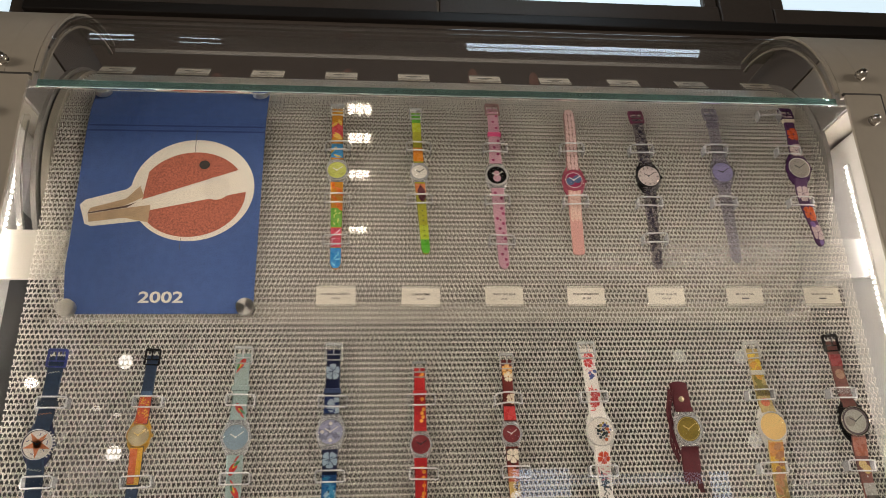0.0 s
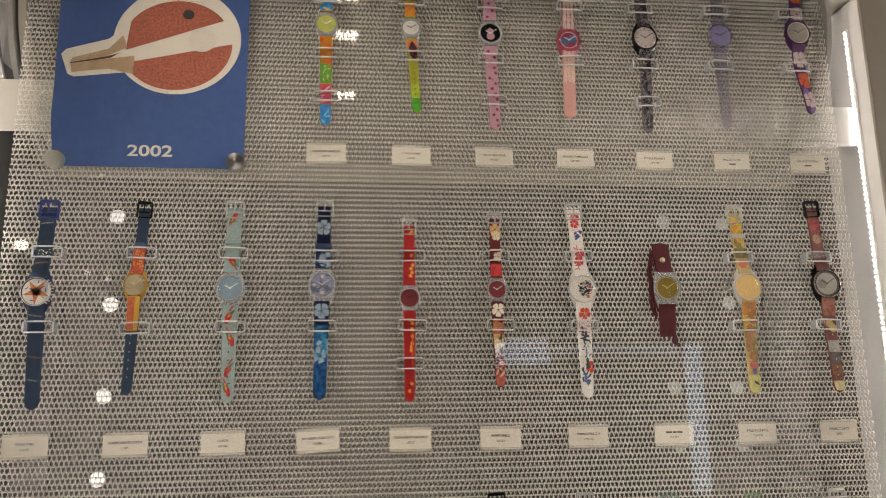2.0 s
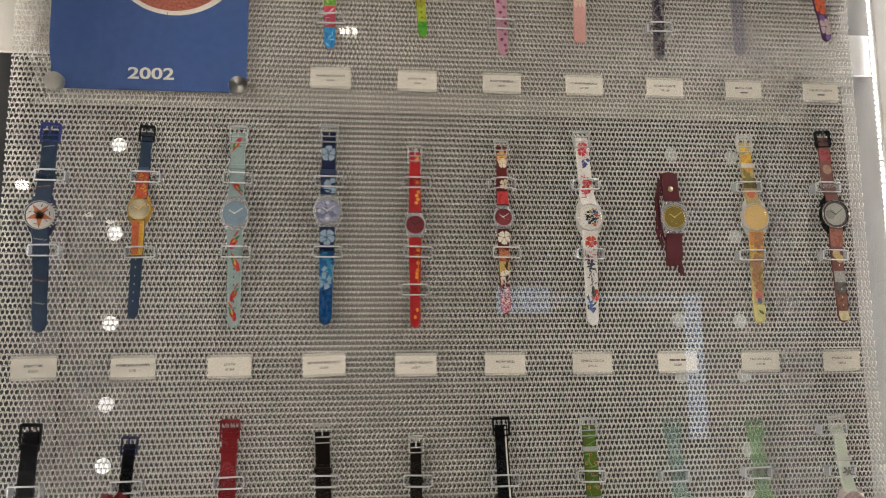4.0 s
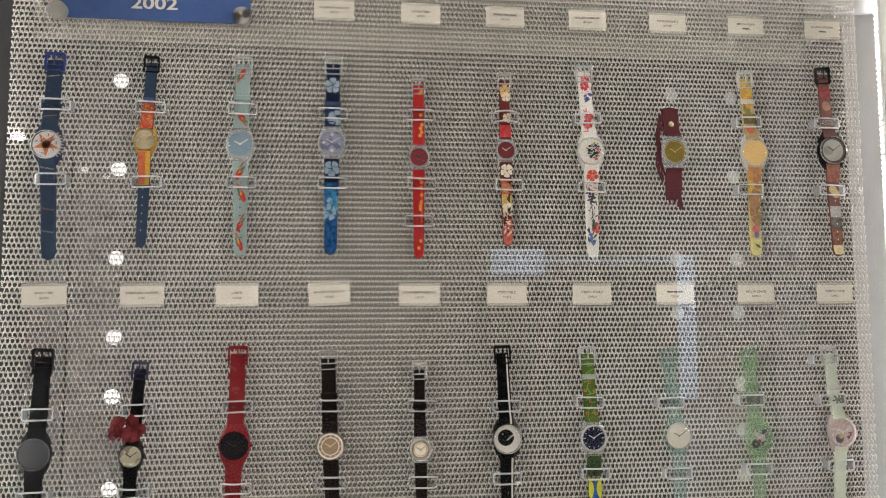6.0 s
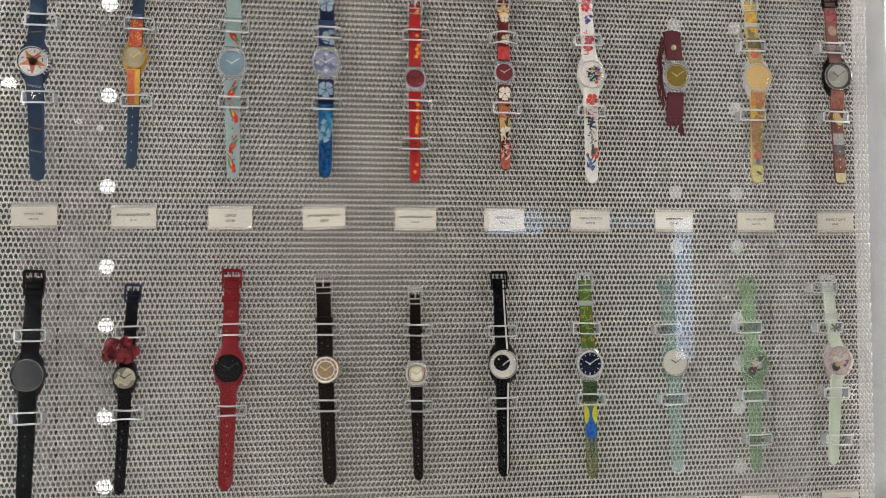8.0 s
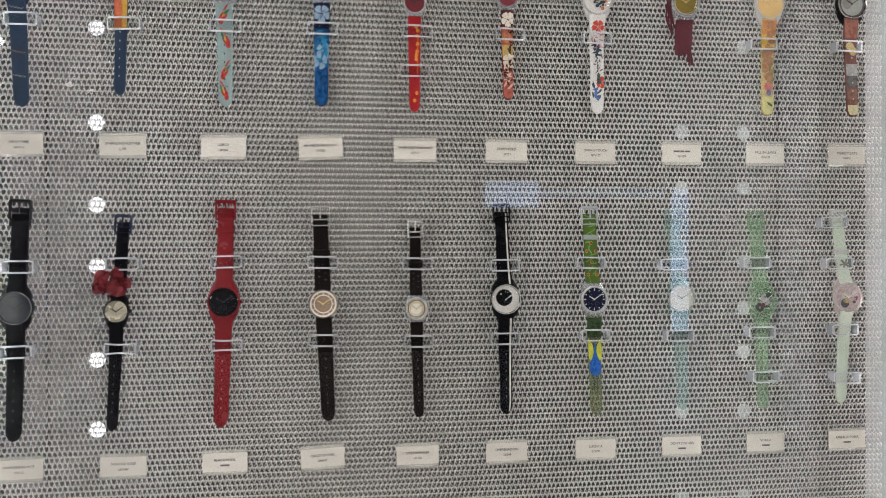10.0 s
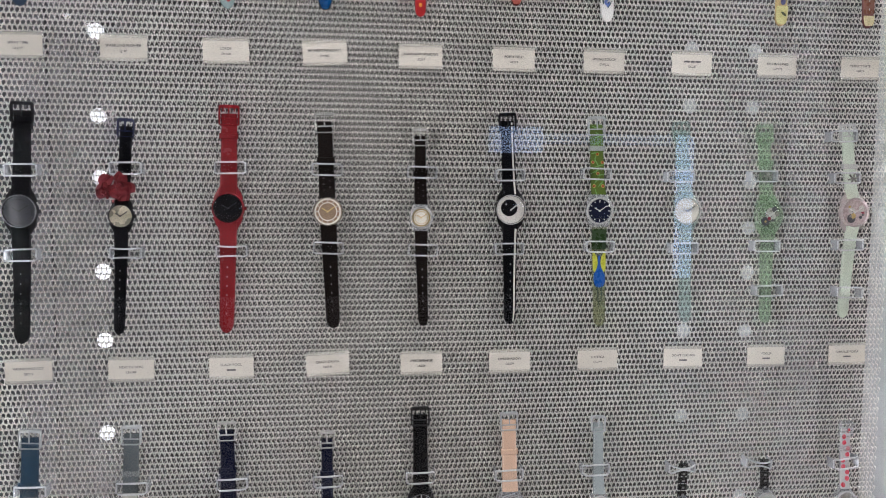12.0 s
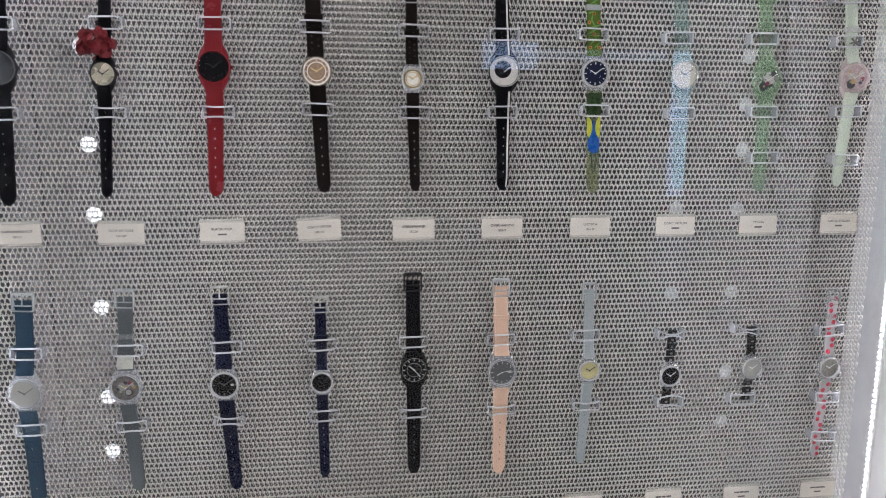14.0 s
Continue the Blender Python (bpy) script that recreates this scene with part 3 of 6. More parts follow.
sheet("bat_border", ellipse(-0.290, 0.3395, 0.0705, 0.0655, 72, turn), 0.0003, POSTER_CREAM, poster, PORIG)
sheet("handle_border", [(-0.415, 0.318), (-0.410, 0.3245), (-0.365, 0.3385), (-0.346, 0.357), (-0.318, 0.34), (-0.322, 0.295), (-0.345, 0.2985), (-0.3995, 0.2915), (-0.4065, 0.2945)], 0.00035, POSTER_CREAM, poster, PORIG)
red = ellipse(-0.2905, 0.3335, 0.0615, 0.0545, 64, turn)
red = clip_line(red, (-0.349, 0.30), (-0.3425, 0.36), -1)
up_red = clip_line(red, (-0.343, 0.3265), (-0.246, 0.363), 1)
low_red = clip_line(red, (-0.334, 0.3125), (-0.235, 0.3355), -1)
sheet("red_rubber", up_red, 0.0007, RUBBER_RED, poster, PORIG)
sheet("red_rubber", low_red, 0.0007, RUBBER_RED, poster, PORIG)
for quad in (((-0.4045, 0.3085), (-0.4025, 0.3140), (-0.364, 0.3262), (-0.366, 0.3168)), ((-0.366, 0.3168), (-0.364, 0.3262), (-0.350, 0.3430), (-0.3445, 0.3285)),
             ((-0.4045, 0.3064), (-0.402, 0.2965), (-0.364, 0.3020), (-0.362, 0.3145)), ((-0.362, 0.3145), (-0.364, 0.3020), (-0.3365, 0.2965), (-0.336, 0.3185))):
    sheet("wooden_handle", list(quad), 0.0010, BAT_WOOD, poster, PORIG)
sheet("grain_line", [(-0.4045, 0.3066), (-0.4045, 0.3082), (-0.366, 0.3166), (-0.352, 0.3215), (-0.362, 0.3147)], 0.0012, ink_dark, poster, PORIG)
sheet("ball", ellipse(-0.263, 0.341, 0.0155, 0.015, 36), 0.0009, BALL_WHITE, poster, PORIG)
sheet("badge", ellipse(-0.2795, 0.3715, 0.0062, 0.0058, 24), 0.001, DARK, poster, PORIG)
sheet("fold_line", [(-0.2925, 0.388), (-0.2918, 0.388), (-0.2918, 0.418), (-0.2925, 0.418)], 0.0011, INK, poster, PORIG)
sheet("fold_line", [(-0.2985, 0.263), (-0.2978, 0.263), (-0.2978, 0.277), (-0.2985, 0.277)], 0.0011, INK, poster, PORIG)


def lettering(body, size, bold=0.0):
    """The outline mesh of a line of writing in the built-in font, centred, in the x-y plane."""
    cu = bpy.data.curves.new("writing", "FONT")
    cu.body, cu.size, cu.align_x, cu.align_y, cu.offset, cu.resolution_u = body, size, "CENTER", "CENTER", bold, 3
    tmp = bpy.data.objects.new("writing", cu)
    scene.collection.objects.link(tmp)
    me = bpy.data.meshes.new_from_object(tmp.evaluated_get(bpy.context.evaluated_depsgraph_get()))
    bpy.data.objects.remove(tmp)
    bpy.data.curves.remove(cu)
    bm = bmesh.new()
    bm.from_mesh(me)
    bpy.data.meshes.remove(me)
    return bm


def written(name, bm, u, v, d, turn, material, parent, origin, stretch=1.0):
    c, s = math.cos(turn), math.sin(turn)
    for w in bm.verts:
        x, y = w.co.x * stretch, w.co.y
        w.co = bend(u + x * c - y * s, v + x * s + y * c, d) - origin
    return part(name, bm, material, parent)


written("year_writing", lettering("2002", 0.0180, 0.0004), -0.3125, 0.2062, 0.0066, 0, POSTER_CREAM, poster, PORIG, 1.36)
for u, v in ((-0.412, 0.473), (-0.222, 0.476), (-0.409, 0.193), (-0.219, 0.194)):
    at = bend(u, v, 0.012)
    a = max(0.0, (v - DRUM_Z) / DRUM_R)
    magnet = thing("magnet_disc", at, "round brushed steel disc that pins the poster", "magnet", "discs at the poster's corners")
    bm = bmesh.new()
    made = bmesh.ops.create_cone(bm, cap_ends=True, segments=40, radius1=0.0098, radius2=0.0098, depth=0.008)
    bmesh.ops.bevel(bm, geom=[e for e in bm.edges if len(e.link_faces) == 2 and e.calc_face_angle() > 1], offset=0.0008, segments=2, affect="EDGES")
    part("disc", bm, BRUSHED, magnet, smooth=True)
    magnet.rotation_euler = (radians(90) - a, 0, 0)


# ---- name cards ----
def bars(name, u, v, d, widths, tall, turn, parent, origin):
    bm = bmesh.new()
    x = -sum(widths) / 2 - (len(widths) - 1) * 0.0008 / 2
    c, s = math.cos(turn), math.sin(turn)
    for w in widths:
        q = []
        for px, py in ((x, -tall / 2), (x + w, -tall / 2), (x + w, tall / 2), (x, tall / 2)):
            q.append(bm.verts.new(bend(u + px * c - py * s, v + px * s + py * c, d) - origin))
        bm.faces.new(q)
        x += w + 0.0008
    return part(name, bm, INK, parent)


def block(bm, u, v, w, h, d0, d1, turn, origin, edge=0.0):
    """A small slab on the belt: centre, size, depth range, turn in its plane; edge: chamfer."""
    c, s = math.cos(turn), math.sin(turn)
    rings = [(0.0, d0)] + ([(0.0, d1 - edge), (edge, d1)] if edge else [(0.0, d1)])
    vs = []
    for e, d in rings:
        vs.append([bm.verts.new(bend(u + x * c - y * s, v + x * s + y * c, d) - origin) for x, y in ((-w / 2 + e, -h / 2 + e), (w / 2 - e, -h / 2 + e), (w / 2 - e, h / 2 - e), (-w / 2 + e, h / 2 - e))])
    bm.faces.new(vs[0][::-1]), bm.faces.new(vs[-1])
    for p, q in zip(vs, vs[1:]):
        for k in range(4):
            bm.faces.new((p[k], p[(k + 1) % 4], q[(k + 1) % 4], q[k]))
    return bm


def name_card(u, v, title, code, turn=0.0):
    """A small card in a clear holder; (u, v) is its top left corner."""
    t = radians(turn)
    cu, cv = u + 0.0222 * math.cos(t), v - 0.0127 + 0.0222 * math.sin(t)
    at = bend(cu, cv, 0.0)
    ob = thing("name_card", at, "cream printed name card in a clear plastic holder under a watch" if title else "cream printed name card in a clear plastic holder", "name card", "name cards on the belt")
    part("holder", block(bmesh.new(), cu, cv, 0.0452, 0.0256, -0.002, -0.0002, t, at, 0.0003), HOLDER, ob)
    paper = part("paper", block(bmesh.new(), cu, cv, 0.0444, 0.0248, 0.0, 0.0006, t, at), PAPER, ob)
    for k in (-1, 1):
        off = k * 0.0112
        part("holder_lip", block(bmesh.new(), cu - off * math.sin(t), cv + off * math.cos(t), 0.0452, 0.0032, 0.0009, 0.0018, t, at, 0.0003), HOLDER, ob)
    if title:
        fit_size = min(0.0036, 0.041 / (0.68 * len(title)))
        written("title_writing", lettering(title, fit_size, 0.00006), cu, cv + 0.0022, 0.0009, t, INK, paper, at)
    else:
        bars("title_bars", cu, cv + 0.0022, 0.0009, (0.007, 0.0045, 0.006), 0.0019, t, paper, at)
    if code:
        written("code_writing", lettering(code, 0.0033, 0.00006), cu, cv - 0.0032, 0.0009, t, INK, paper, at)
    else:
        bars("code_bars", cu, cv - 0.0032, 0.0009, (0.009,), 0.0018, t, paper, at)
    return ob


# ---- watch clips ----
def clip(u, v, wide=0.0312, tall=0.0125, bow=0.0, skew=0.0):
    """A clear strap clip: a band in front, two side posts and a foot behind the strap."""
    at = bend(u, v, 0.0)
    ob = thing("strap_clip", at, "clear acrylic strap clip hooked into the wire belt", "clip", "clear strap clips")
    # each clip sits a little askew
    t = radians(skew if skew else 1.6 * math.sin(u * 913.0 + v * 571.0))
    n = 20
    for k in (-1, 1):
        bm = bmesh.new()
        rows = []
        for i in range(n + 1):
            f = i / n * 2 - 1
            x = f * wide / 2
            corner = max(0.0, (abs(f) - 0.8) / 0.2) ** 2
            y = k * (tall / 2 - 0.0006 - 0.0021 * corner) + bow * (1 - f * f) * 0.5 * (k if bow < 0 else 1)
            d = 0.0125 - 0.0035 * abs(f) ** 5
            c, s = math.cos(t), math.sin(t)
            rows.append([bm.verts.new(bend(u + x * c - (y + dy) * s, v + x * s + (y + dy) * c, d + dd) - at) for dy, dd in ((-0.0009, 0), (0.0009, 0), (0.00075, 0.0012), (-0.00075, 0.0012))])
        for p, q in zip(rows, rows[1:]):
            for j in range(4):
                bm.faces.new((p[j], p[(j + 1) % 4], q[(j + 1) % 4], q[j]))
        bm.faces.new(rows[0]), bm.faces.new(rows[-1])
        part("rim", bm, ACRYLIC_RIM, ob, smooth=True)
    part("band", block(bmesh.new(), u, v, wide * 0.96, tall - 0.0022, 0.0122, 0.0130, t, at), ACRYLIC, ob)
    for k in (-1, 1):
        pu, pv = u + k * (wide / 2 - 0.0008) * math.cos(t), v + k * (wide / 2) * math.sin(t)
        part("side_post", block(bmesh.new(), pu, pv, 0.0011, tall - 0.001, -0.003, 0.0094, t, at, 0.0003), ACRYLIC_POST, ob)
        part("side_rim", block(bmesh.new(), pu, pv, 0.0013, tall - 0.0045, 0.0090, 0.0108, t, at, 0.0003), ACRYLIC_SIDE, ob)
    part("foot", block(bmesh.new(), u, v, wide * 0.98, tall * 0.8, 0.0004, 0.0012, t, at), ACRYLIC, ob)
    return ob


# ---- watches ----
HAND_DARK = mat("pointer_dark", (0.03, 0.03, 0.035), 0.4)
HAND_STEEL = mat("pointer_steel", (0.74, 0.73, 0.69), 0.3, 0.2)
HAND_GOLD = mat("pointer_gold", (0.70, 0.52, 0.2), 0.3, 0.3)
CRYSTAL = clear("watch_crystal", (0.98, 0.98, 0.98), 0, rough=0.03, ior=1.42)
CLEAR_CASE = clear("clear_case_plastic", (0.94, 0.95, 0.96), 0.27, (0.88, 0.89, 0.90), 0.06, 1.8)
CLEAR_RING = clear("clear_bezel", (0.92, 0.93, 0.95), 0.22, (0.88, 0.89, 0.90), 0.05, 1.7)
CLEAR_RIM = clear("clear_case_rim", (0.95, 0.96, 0.97), 0.42, (0.90, 0.90, 0.91), 0.08, 1.8)
CLEAR_STRAP = clear("clear_strap_plastic", (0.91, 0.93, 0.93), 0.5, (0.88, 0.89, 0.89), 0.10, 1.7)
HOLE_DARK = mat("punched_hole", (0.02, 0.02, 0.02), 0.7)
PRINTS = {}


def ink(r, g, b):
    key = (round(r, 2), round(g, 2), round(b, 2))
    if key not in PRINTS:
        PRINTS[key] = mat("printed_colour", (r, g, b), 0.28, vary=0.14, scale=200)
    return PRINTS[key]


class Strap:
    """One strap: from the case at a to its end at b (offsets from the watch's middle), with widths at both ends."""

    def __init__(self, cu, cv, a, b, w0, w1, tip, bow=0.0):
        self.cu, self.cv, self.a, self.b, self.w0, self.w1, self.tip, self.bow = cu, cv, a, b, w0, w1, tip, bow

    def mid(self, s):
        q = self.bow * math.sin(math.pi * s * 0.5) ** 3
        return self.cu + self.a[0] + (self.b[0] - self.a[0]) * s + q, self.cv + self.a[1] + (self.b[1] - self.a[1]) * s

    def half(self, s):
        w = (self.w0 + (self.w1 - self.w0) * min(1, s * 1.6)) / 2
        if self.tip:
            w *= 1 - 0.08 * s
        length = abs(self.b[1] - self.a[1])
        if self.tip:
            k = (1 - s) * length / (0.0028 if self.tip == "square" else self.w1 * 0.62)
            if k < 1:
                w *= math.sqrt(max(0.0, 1 - (1 - k) ** 2)) * 0.94 + 0.06 * k
        return max(w, 0.0004)

    def at(self, s, x):
        """A place on the strap: s along it (0 to 1), x across it (-1 to 1)."""
        u, v = self.mid(s)
        return u + x * self.half(s), v

    def lift(self, s):
        return 0.0028 + 0.004 * math.exp(-s * 9)

    def mesh(self, origin, thick=0.0024, n=26):
        bm = bmesh.new()
        rows = []
        for i in range(n + 1):
            s = 1 - (1 - i / n) ** 1.35 if self.tip else i / n
            w, d = self.half(s), self.lift(s)
            u, v = self.mid(s)
            prof = [(-w, d), (-w, d + thick * 0.45), (-w * 0.9, d + thick * 0.9), (-w * 0.55, d + thick * 0.985), (0, d + thick)]
            prof += [(-q, h) for q, h in prof[3::-1]]
            rows.append([bm.verts.new(bend(u + x, v, dd) - origin) for x, dd in prof])
        for p, q in zip(rows, rows[1:]):
            for j in range(9):
                bm.faces.new((p[j], p[(j + 1) % 9], q[(j + 1) % 9], q[j]))
        bm.faces.new(rows[0]), bm.faces.new(rows[-1])
        return bm

    def top(self, s, thick=0.0024):
        return self.lift(s) + thick


def prints_part(name, watch, origin, strap, shapes, colour, layer=0):
    """Printed shapes on a strap: each a list of (s, x) corners; all of one colour are one thin printed layer."""
    bm = bmesh.new()
    for k, shape in enumerate(shapes):
        vs = []
        for s, x in shape:
            s, x = min(max(s, 0.0), 1.0), min(max(x, -0.99), 0.99)
            u, v = strap.at(s, x)
            vs.append(bm.verts.new(bend(u, v, strap.top(s) + 0.0001 + 0.0001 * layer + 0.00002 * (k % 4)) - origin))
        try:
            bm.faces.new(vs)
        except ValueError:
            pass
    return part(name, bm, ink(*colour), watch)


def scale_x(strap):
    return abs(strap.b[1] - strap.a[1]), (strap.w0 + strap.w1) / 4


def dot(strap, s, x, r, n=10, sq=1.0):
    length, half = scale_x(strap)
    return [(s + r * math.sin(2 * math.pi * k / n) / length, x + r * sq * math.cos(2 * math.pi * k / n) / half) for k in range(n)]


PETAL_EDGE = ((0.06, 0), (0.35, 0.24), (0.68, 0.42), (0.93, 0.34), (0.90, 0.14), (1.0, 0), (0.90, -0.14), (0.96, -0.34), (0.66, -0.42), (0.33, -0.22))


def petals(strap, s, x, r, n=5, a0=0.3):
    length, half = scale_x(strap)
    out = []
    for p in range(n):
        a = a0 + 2 * math.pi * p / n
        out.append([(s + r * (f * math.sin(a) + g * math.cos(a)) / length, x + r * (f * math.cos(a) - g * math.sin(a)) / half) for f, g in PETAL_EDGE])
    return out


def streak(strap, s, x, long, wide, angle):
    """A slim leaf or stitch: long and wide in metres, angle from the strap's length in degrees."""
    length, half = scale_x(strap)
    a = radians(angle)
    out = []
    for f, g in ((-0.5, 0), (-0.2, 0.5), (0.2, 0.5), (0.5, 0), (0.2, -0.5), (-0.2, -0.5)):
        p, q = f * long, g * wide
        out.append((s + (p * math.cos(a) - q * math.sin(a)) / length, x + (p * math.sin(a) + q * math.cos(a)) / half))
    return out


def band(s0, s1, n=8):
    left = [(s0 + (s1 - s0) * k / n, -0.985) for k in range(n + 1)]
    right = [(s1 + (s0 - s1) * k / n, 0.985) for k in range(n + 1)]
    return left + right


def lathe(bm, cu, cv, origin, prof, n=40, closed=True):
    """Turns (radius, depth) round the watch's axis; n segments."""
    rows = []
    for r, d in prof:
        rows.append([bm.verts.new(bend(cu + r * math.cos(2 * math.pi * k / n), cv + r * math.sin(2 * math.pi * k / n), d) - origin) for k in range(n)])
    for p, q in zip(rows, rows[1:]):
        for k in range(n):
            bm.faces.new((p[k], p[(k + 1) % n], q[(k + 1) % n], q[k]))
    if closed:
        bm.faces.new(rows[0]), bm.faces.new(rows[-1])
    return bm


BUCKLE_BIG, BUCKLE_SLIM = 0.0205, 0.0185


def watch(label, x, z, dia, top, tip, strap_mat, case_mat, dial_mat, lower_mat=None, buckle_mat=None, widths=None,
          pointers=HAND_DARK, hour=-60, minute=55, indices=None, upper_prints=(), lower_prints=(), keeper=0.42, keeper_mat=None,
          buckle=True, holes=6, hole_mat=None, bow=0.0, ring_mat=None, lugs=True, dial_parts=(), ridges=None, square=False, rings=(), date=False):
    """A flat-laid wrist watch; offsets and sizes in millimetres. Prints: (colour, function of the strap giving shapes)."""
    r = 0.97 * dia / 2000
    big = dia > 27
    w0, w1 = widths or ((17.5, 15.5) if big else (13.5, 11.5))
    w0, w1 = w0 * 0.92 / 1000, w1 * 0.92 / 1000
    at = bend(x, z, 0.0)
    ob = thing("wrist_watch", at, label, "watch", "watches on the wire belt")
    end_v = top[1] / 1000 - ((BUCKLE_BIG if big else BUCKLE_SLIM) * 0.42 if buckle else 0)
    see_through = case_mat is CLEAR_CASE
    begin = r * (1.20 if see_through else 0.92)
    upper = Strap(x, z, (top[0] / 1000 * 0.15, begin), (top[0] / 1000, end_v), w0, w1, ("square" if square == "both" else True) if not buckle else False)
    lower = Strap(x, z, (tip[0] / 1000 * 0.1, -begin), (tip[0] / 1000, tip[1] / 1000), w0, w1, "square" if square else True, bow / 1000)
    upper_part = part("strap", upper.mesh(at), strap_mat, ob, smooth=True)
    lower_part = part("strap", lower.mesh(at), lower_mat or strap_mat, ob, smooth=True)
    # case, bezel, dial, crystal, crown
    prof = [(r * 0.86, 0.0025), (r * 0.98, 0.0035), (r * 1.03, 0.006), (r * 1.0, 0.0088), (r * 0.94, 0.0102), (r * 0.905, 0.0100), (r * 0.895, 0.0088)]
    shell = part("case", lathe(bmesh.new(), x, z, at, prof, closed=False), case_mat, ob, smooth=True)
    if lugs:
        for k in (-1, 1):
            bm = bmesh.new()
            rows = []
            for f, w in ((0.55, r * 0.93), (0.95, r * 0.78), (1.22, w0 * 0.56), (1.34, w0 * 0.53)):
                lean = (top if k > 0 else tip)[0] / 1000 * 0.12 * f
                rows.append([bm.verts.new(bend(x + lean + sx * w, z + k * r * f, d) - at) for sx, d in ((-1, 0.0035), (-1, 0.0078 - 0.0018 * f), (-0.85, 0.0088 - 0.0018 * f), (0.85, 0.0088 - 0.0018 * f), (1, 0.0078 - 0.0018 * f), (1, 0.0035))])
            for p, q in zip(rows, rows[1:]):
                for j in range(6):
                    bm.faces.new((p[j], p[(j + 1) % 6], q[(j + 1) % 6], q[j]))
            bm.faces.new(rows[0]), bm.faces.new(rows[-1])
            part("lug", bm, case_mat, shell, smooth=True)
    dial_r = r * (0.85 if see_through else 0.89)
    face = part("dial", lathe(bmesh.new(), x, z, at, [(dial_r, 0.0080), (dial_r, 0.0089)], 36), dial_mat, ob)
    if ring_mat is None and case_mat is CLEAR_CASE:
        ring_mat = CLEAR_RING
    if ring_mat:
        part("bezel_ring", lathe(bmesh.new(), x, z, at, [(r * 0.985, 0.0094), (r * 0.97, 0.0108), (r * 0.95, 0.0112), (r * 0.915, 0.0106)], 40, False), ring_mat, shell, smooth=True)
    if see_through:
        for q in (0.88, 1.015):
            wide = 0.0003 if q > 0.9 else 0.0004
            part("rim_edge", lathe(bmesh.new(), x, z, at, [(r * q - wide, 0.0098), (r * q - wide * 0.6, 0.0110), (r * q + wide * 0.6, 0.0110), (r * q + wide, 0.0098)], 40, False), CLEAR_RIM, shell, smooth=True)
        for k in (-1, 1):
            for j in (-1, 0, 1):
                part("lug_tooth", block(bmesh.new(), x + j * w0 * 0.36, z + k * r * 1.14, 0.0026, 0.0052, 0.0040, 0.0078, 0, at, 0.0008), CLEAR_RING, shell)
    for q, wide, m in rings:
        part("dial_ring", lathe(bmesh.new(), x, z, at, [(r * q - wide, 0.0088), (r * q - wide, 0.00912), (r * q + wide, 0.00912), (r * q + wide, 0.0088)], 40, False), m, face)
    if date:
        part("date_window", block(bmesh.new(), x + r * 0.56, z, 0.0036, 0.0022, 0.009, 0.0093, 0, at), D_WHITE, face)
    for k, (du, dv, rr, m) in enumerate(dial_parts):
        part("dial_print", lathe(bmesh.new(), x + du * r, z + dv * r, at, [(rr * r, 0.0090), (rr * r, 0.00915 + 0.00004 * k)], 24), m, face)
    for ang, long, wide in ((hour, 0.46, 0.0010), (minute, 0.68, 0.0008)):
        bm = bmesh.new()
        a = radians(ang)
        block(bm, x + math.sin(a) * r * long * 0.42, z + math.cos(a) * r * long * 0.42, wide, r * long * 1.1, 0.0094, 0.0097, -a, at)
        part("pointer", bm, pointers, face)
    part("hub", lathe(bmesh.new(), x, z, at, [(0.0009, 0.0093), (0.0009, 0.0099)], 12), pointers, face)
    if ridges:
        bm = bmesh.new()
        for k in range(30):
            a = 2 * math.pi * k / 30
            if math.cos(a) > 0.66:
                block(bm, x + math.cos(a) * r * 1.01, z + math.sin(a) * r * 1.01, 0.0026, 0.0012, 0.006, 0.0094, a, at, 0.0003)
        part("ridged_edge", bm, ridges, shell)
    if indices:
        bm = bmesh.new()
        for k in range(12):
            a = 2 * math.pi * k / 12
            block(bm, x + math.sin(a) * r * 0.72, z + math.cos(a) * r * 0.72, 0.0009, 0.0026 if k % 3 == 0 else 0.0016, 0.009, 0.0093, -a, at)
        part("hour_marks", bm, indices, face)
    part("crystal", lathe(bmesh.new(), x, z, at, [(r * 0.905, 0.0101), (r * 0.86, 0.0108), (r * 0.6, 0.0113), (r * 0.25, 0.0116), (r * 0.02, 0.0117)], 36, False), CRYSTAL, ob, smooth=True).visible_shadow = False
    part("crown", block(bmesh.new(), x + r * 1.06, z, 0.0022, 0.0034, 0.0045, 0.0080, 0, at, 0.0006), case_mat, shell)
    if buckle:
        bmat = buckle_mat or case_mat
        bu = x + top[0] / 1000 * 0.96
        bw, bh = w1 + 0.0048, BUCKLE_BIG if big else BUCKLE_SLIM
        bv0 = z + top[1] / 1000 - bh / 2
        lean = -math.atan2(top[0], top[1]) * 0.9
        c, s_ = math.cos(lean), math.sin(lean)
        steel = "steel" in bmat.name
        wall = 0.0013 if steel or not big else 0.0017

        def on_buckle(px, py, d):
            return bend(bu + px * c - py * s_, bv0 + px * s_ + py * c, d) - at

        # the frame is one rounded ring, its head thicker than its sides
        bm = bmesh.new()
        loops = []
        for inset, d in ((0.0, 0.0028), (0.0, 0.0058), (0.0004, 0.0066), (wall - 0.0003, 0.0066), (wall, 0.0060), (wall, 0.0028)):
            loop = []
            hw, hh = bw / 2 - inset, bh / 2 - inset
            rr = max(0.0004, 0.0022 - inset)
            for qx, qy, a0 in ((1, 1, 0), (-1, 1, 90), (-1, -1, 180), (1, -1, 270)):
                for a in (0, 30, 60, 90):
                    py = qy * (hh - rr) + rr * math.sin(radians(a0 + a))
                    if inset > 0.0008 and qy > 0:
                        py -= 0.0016
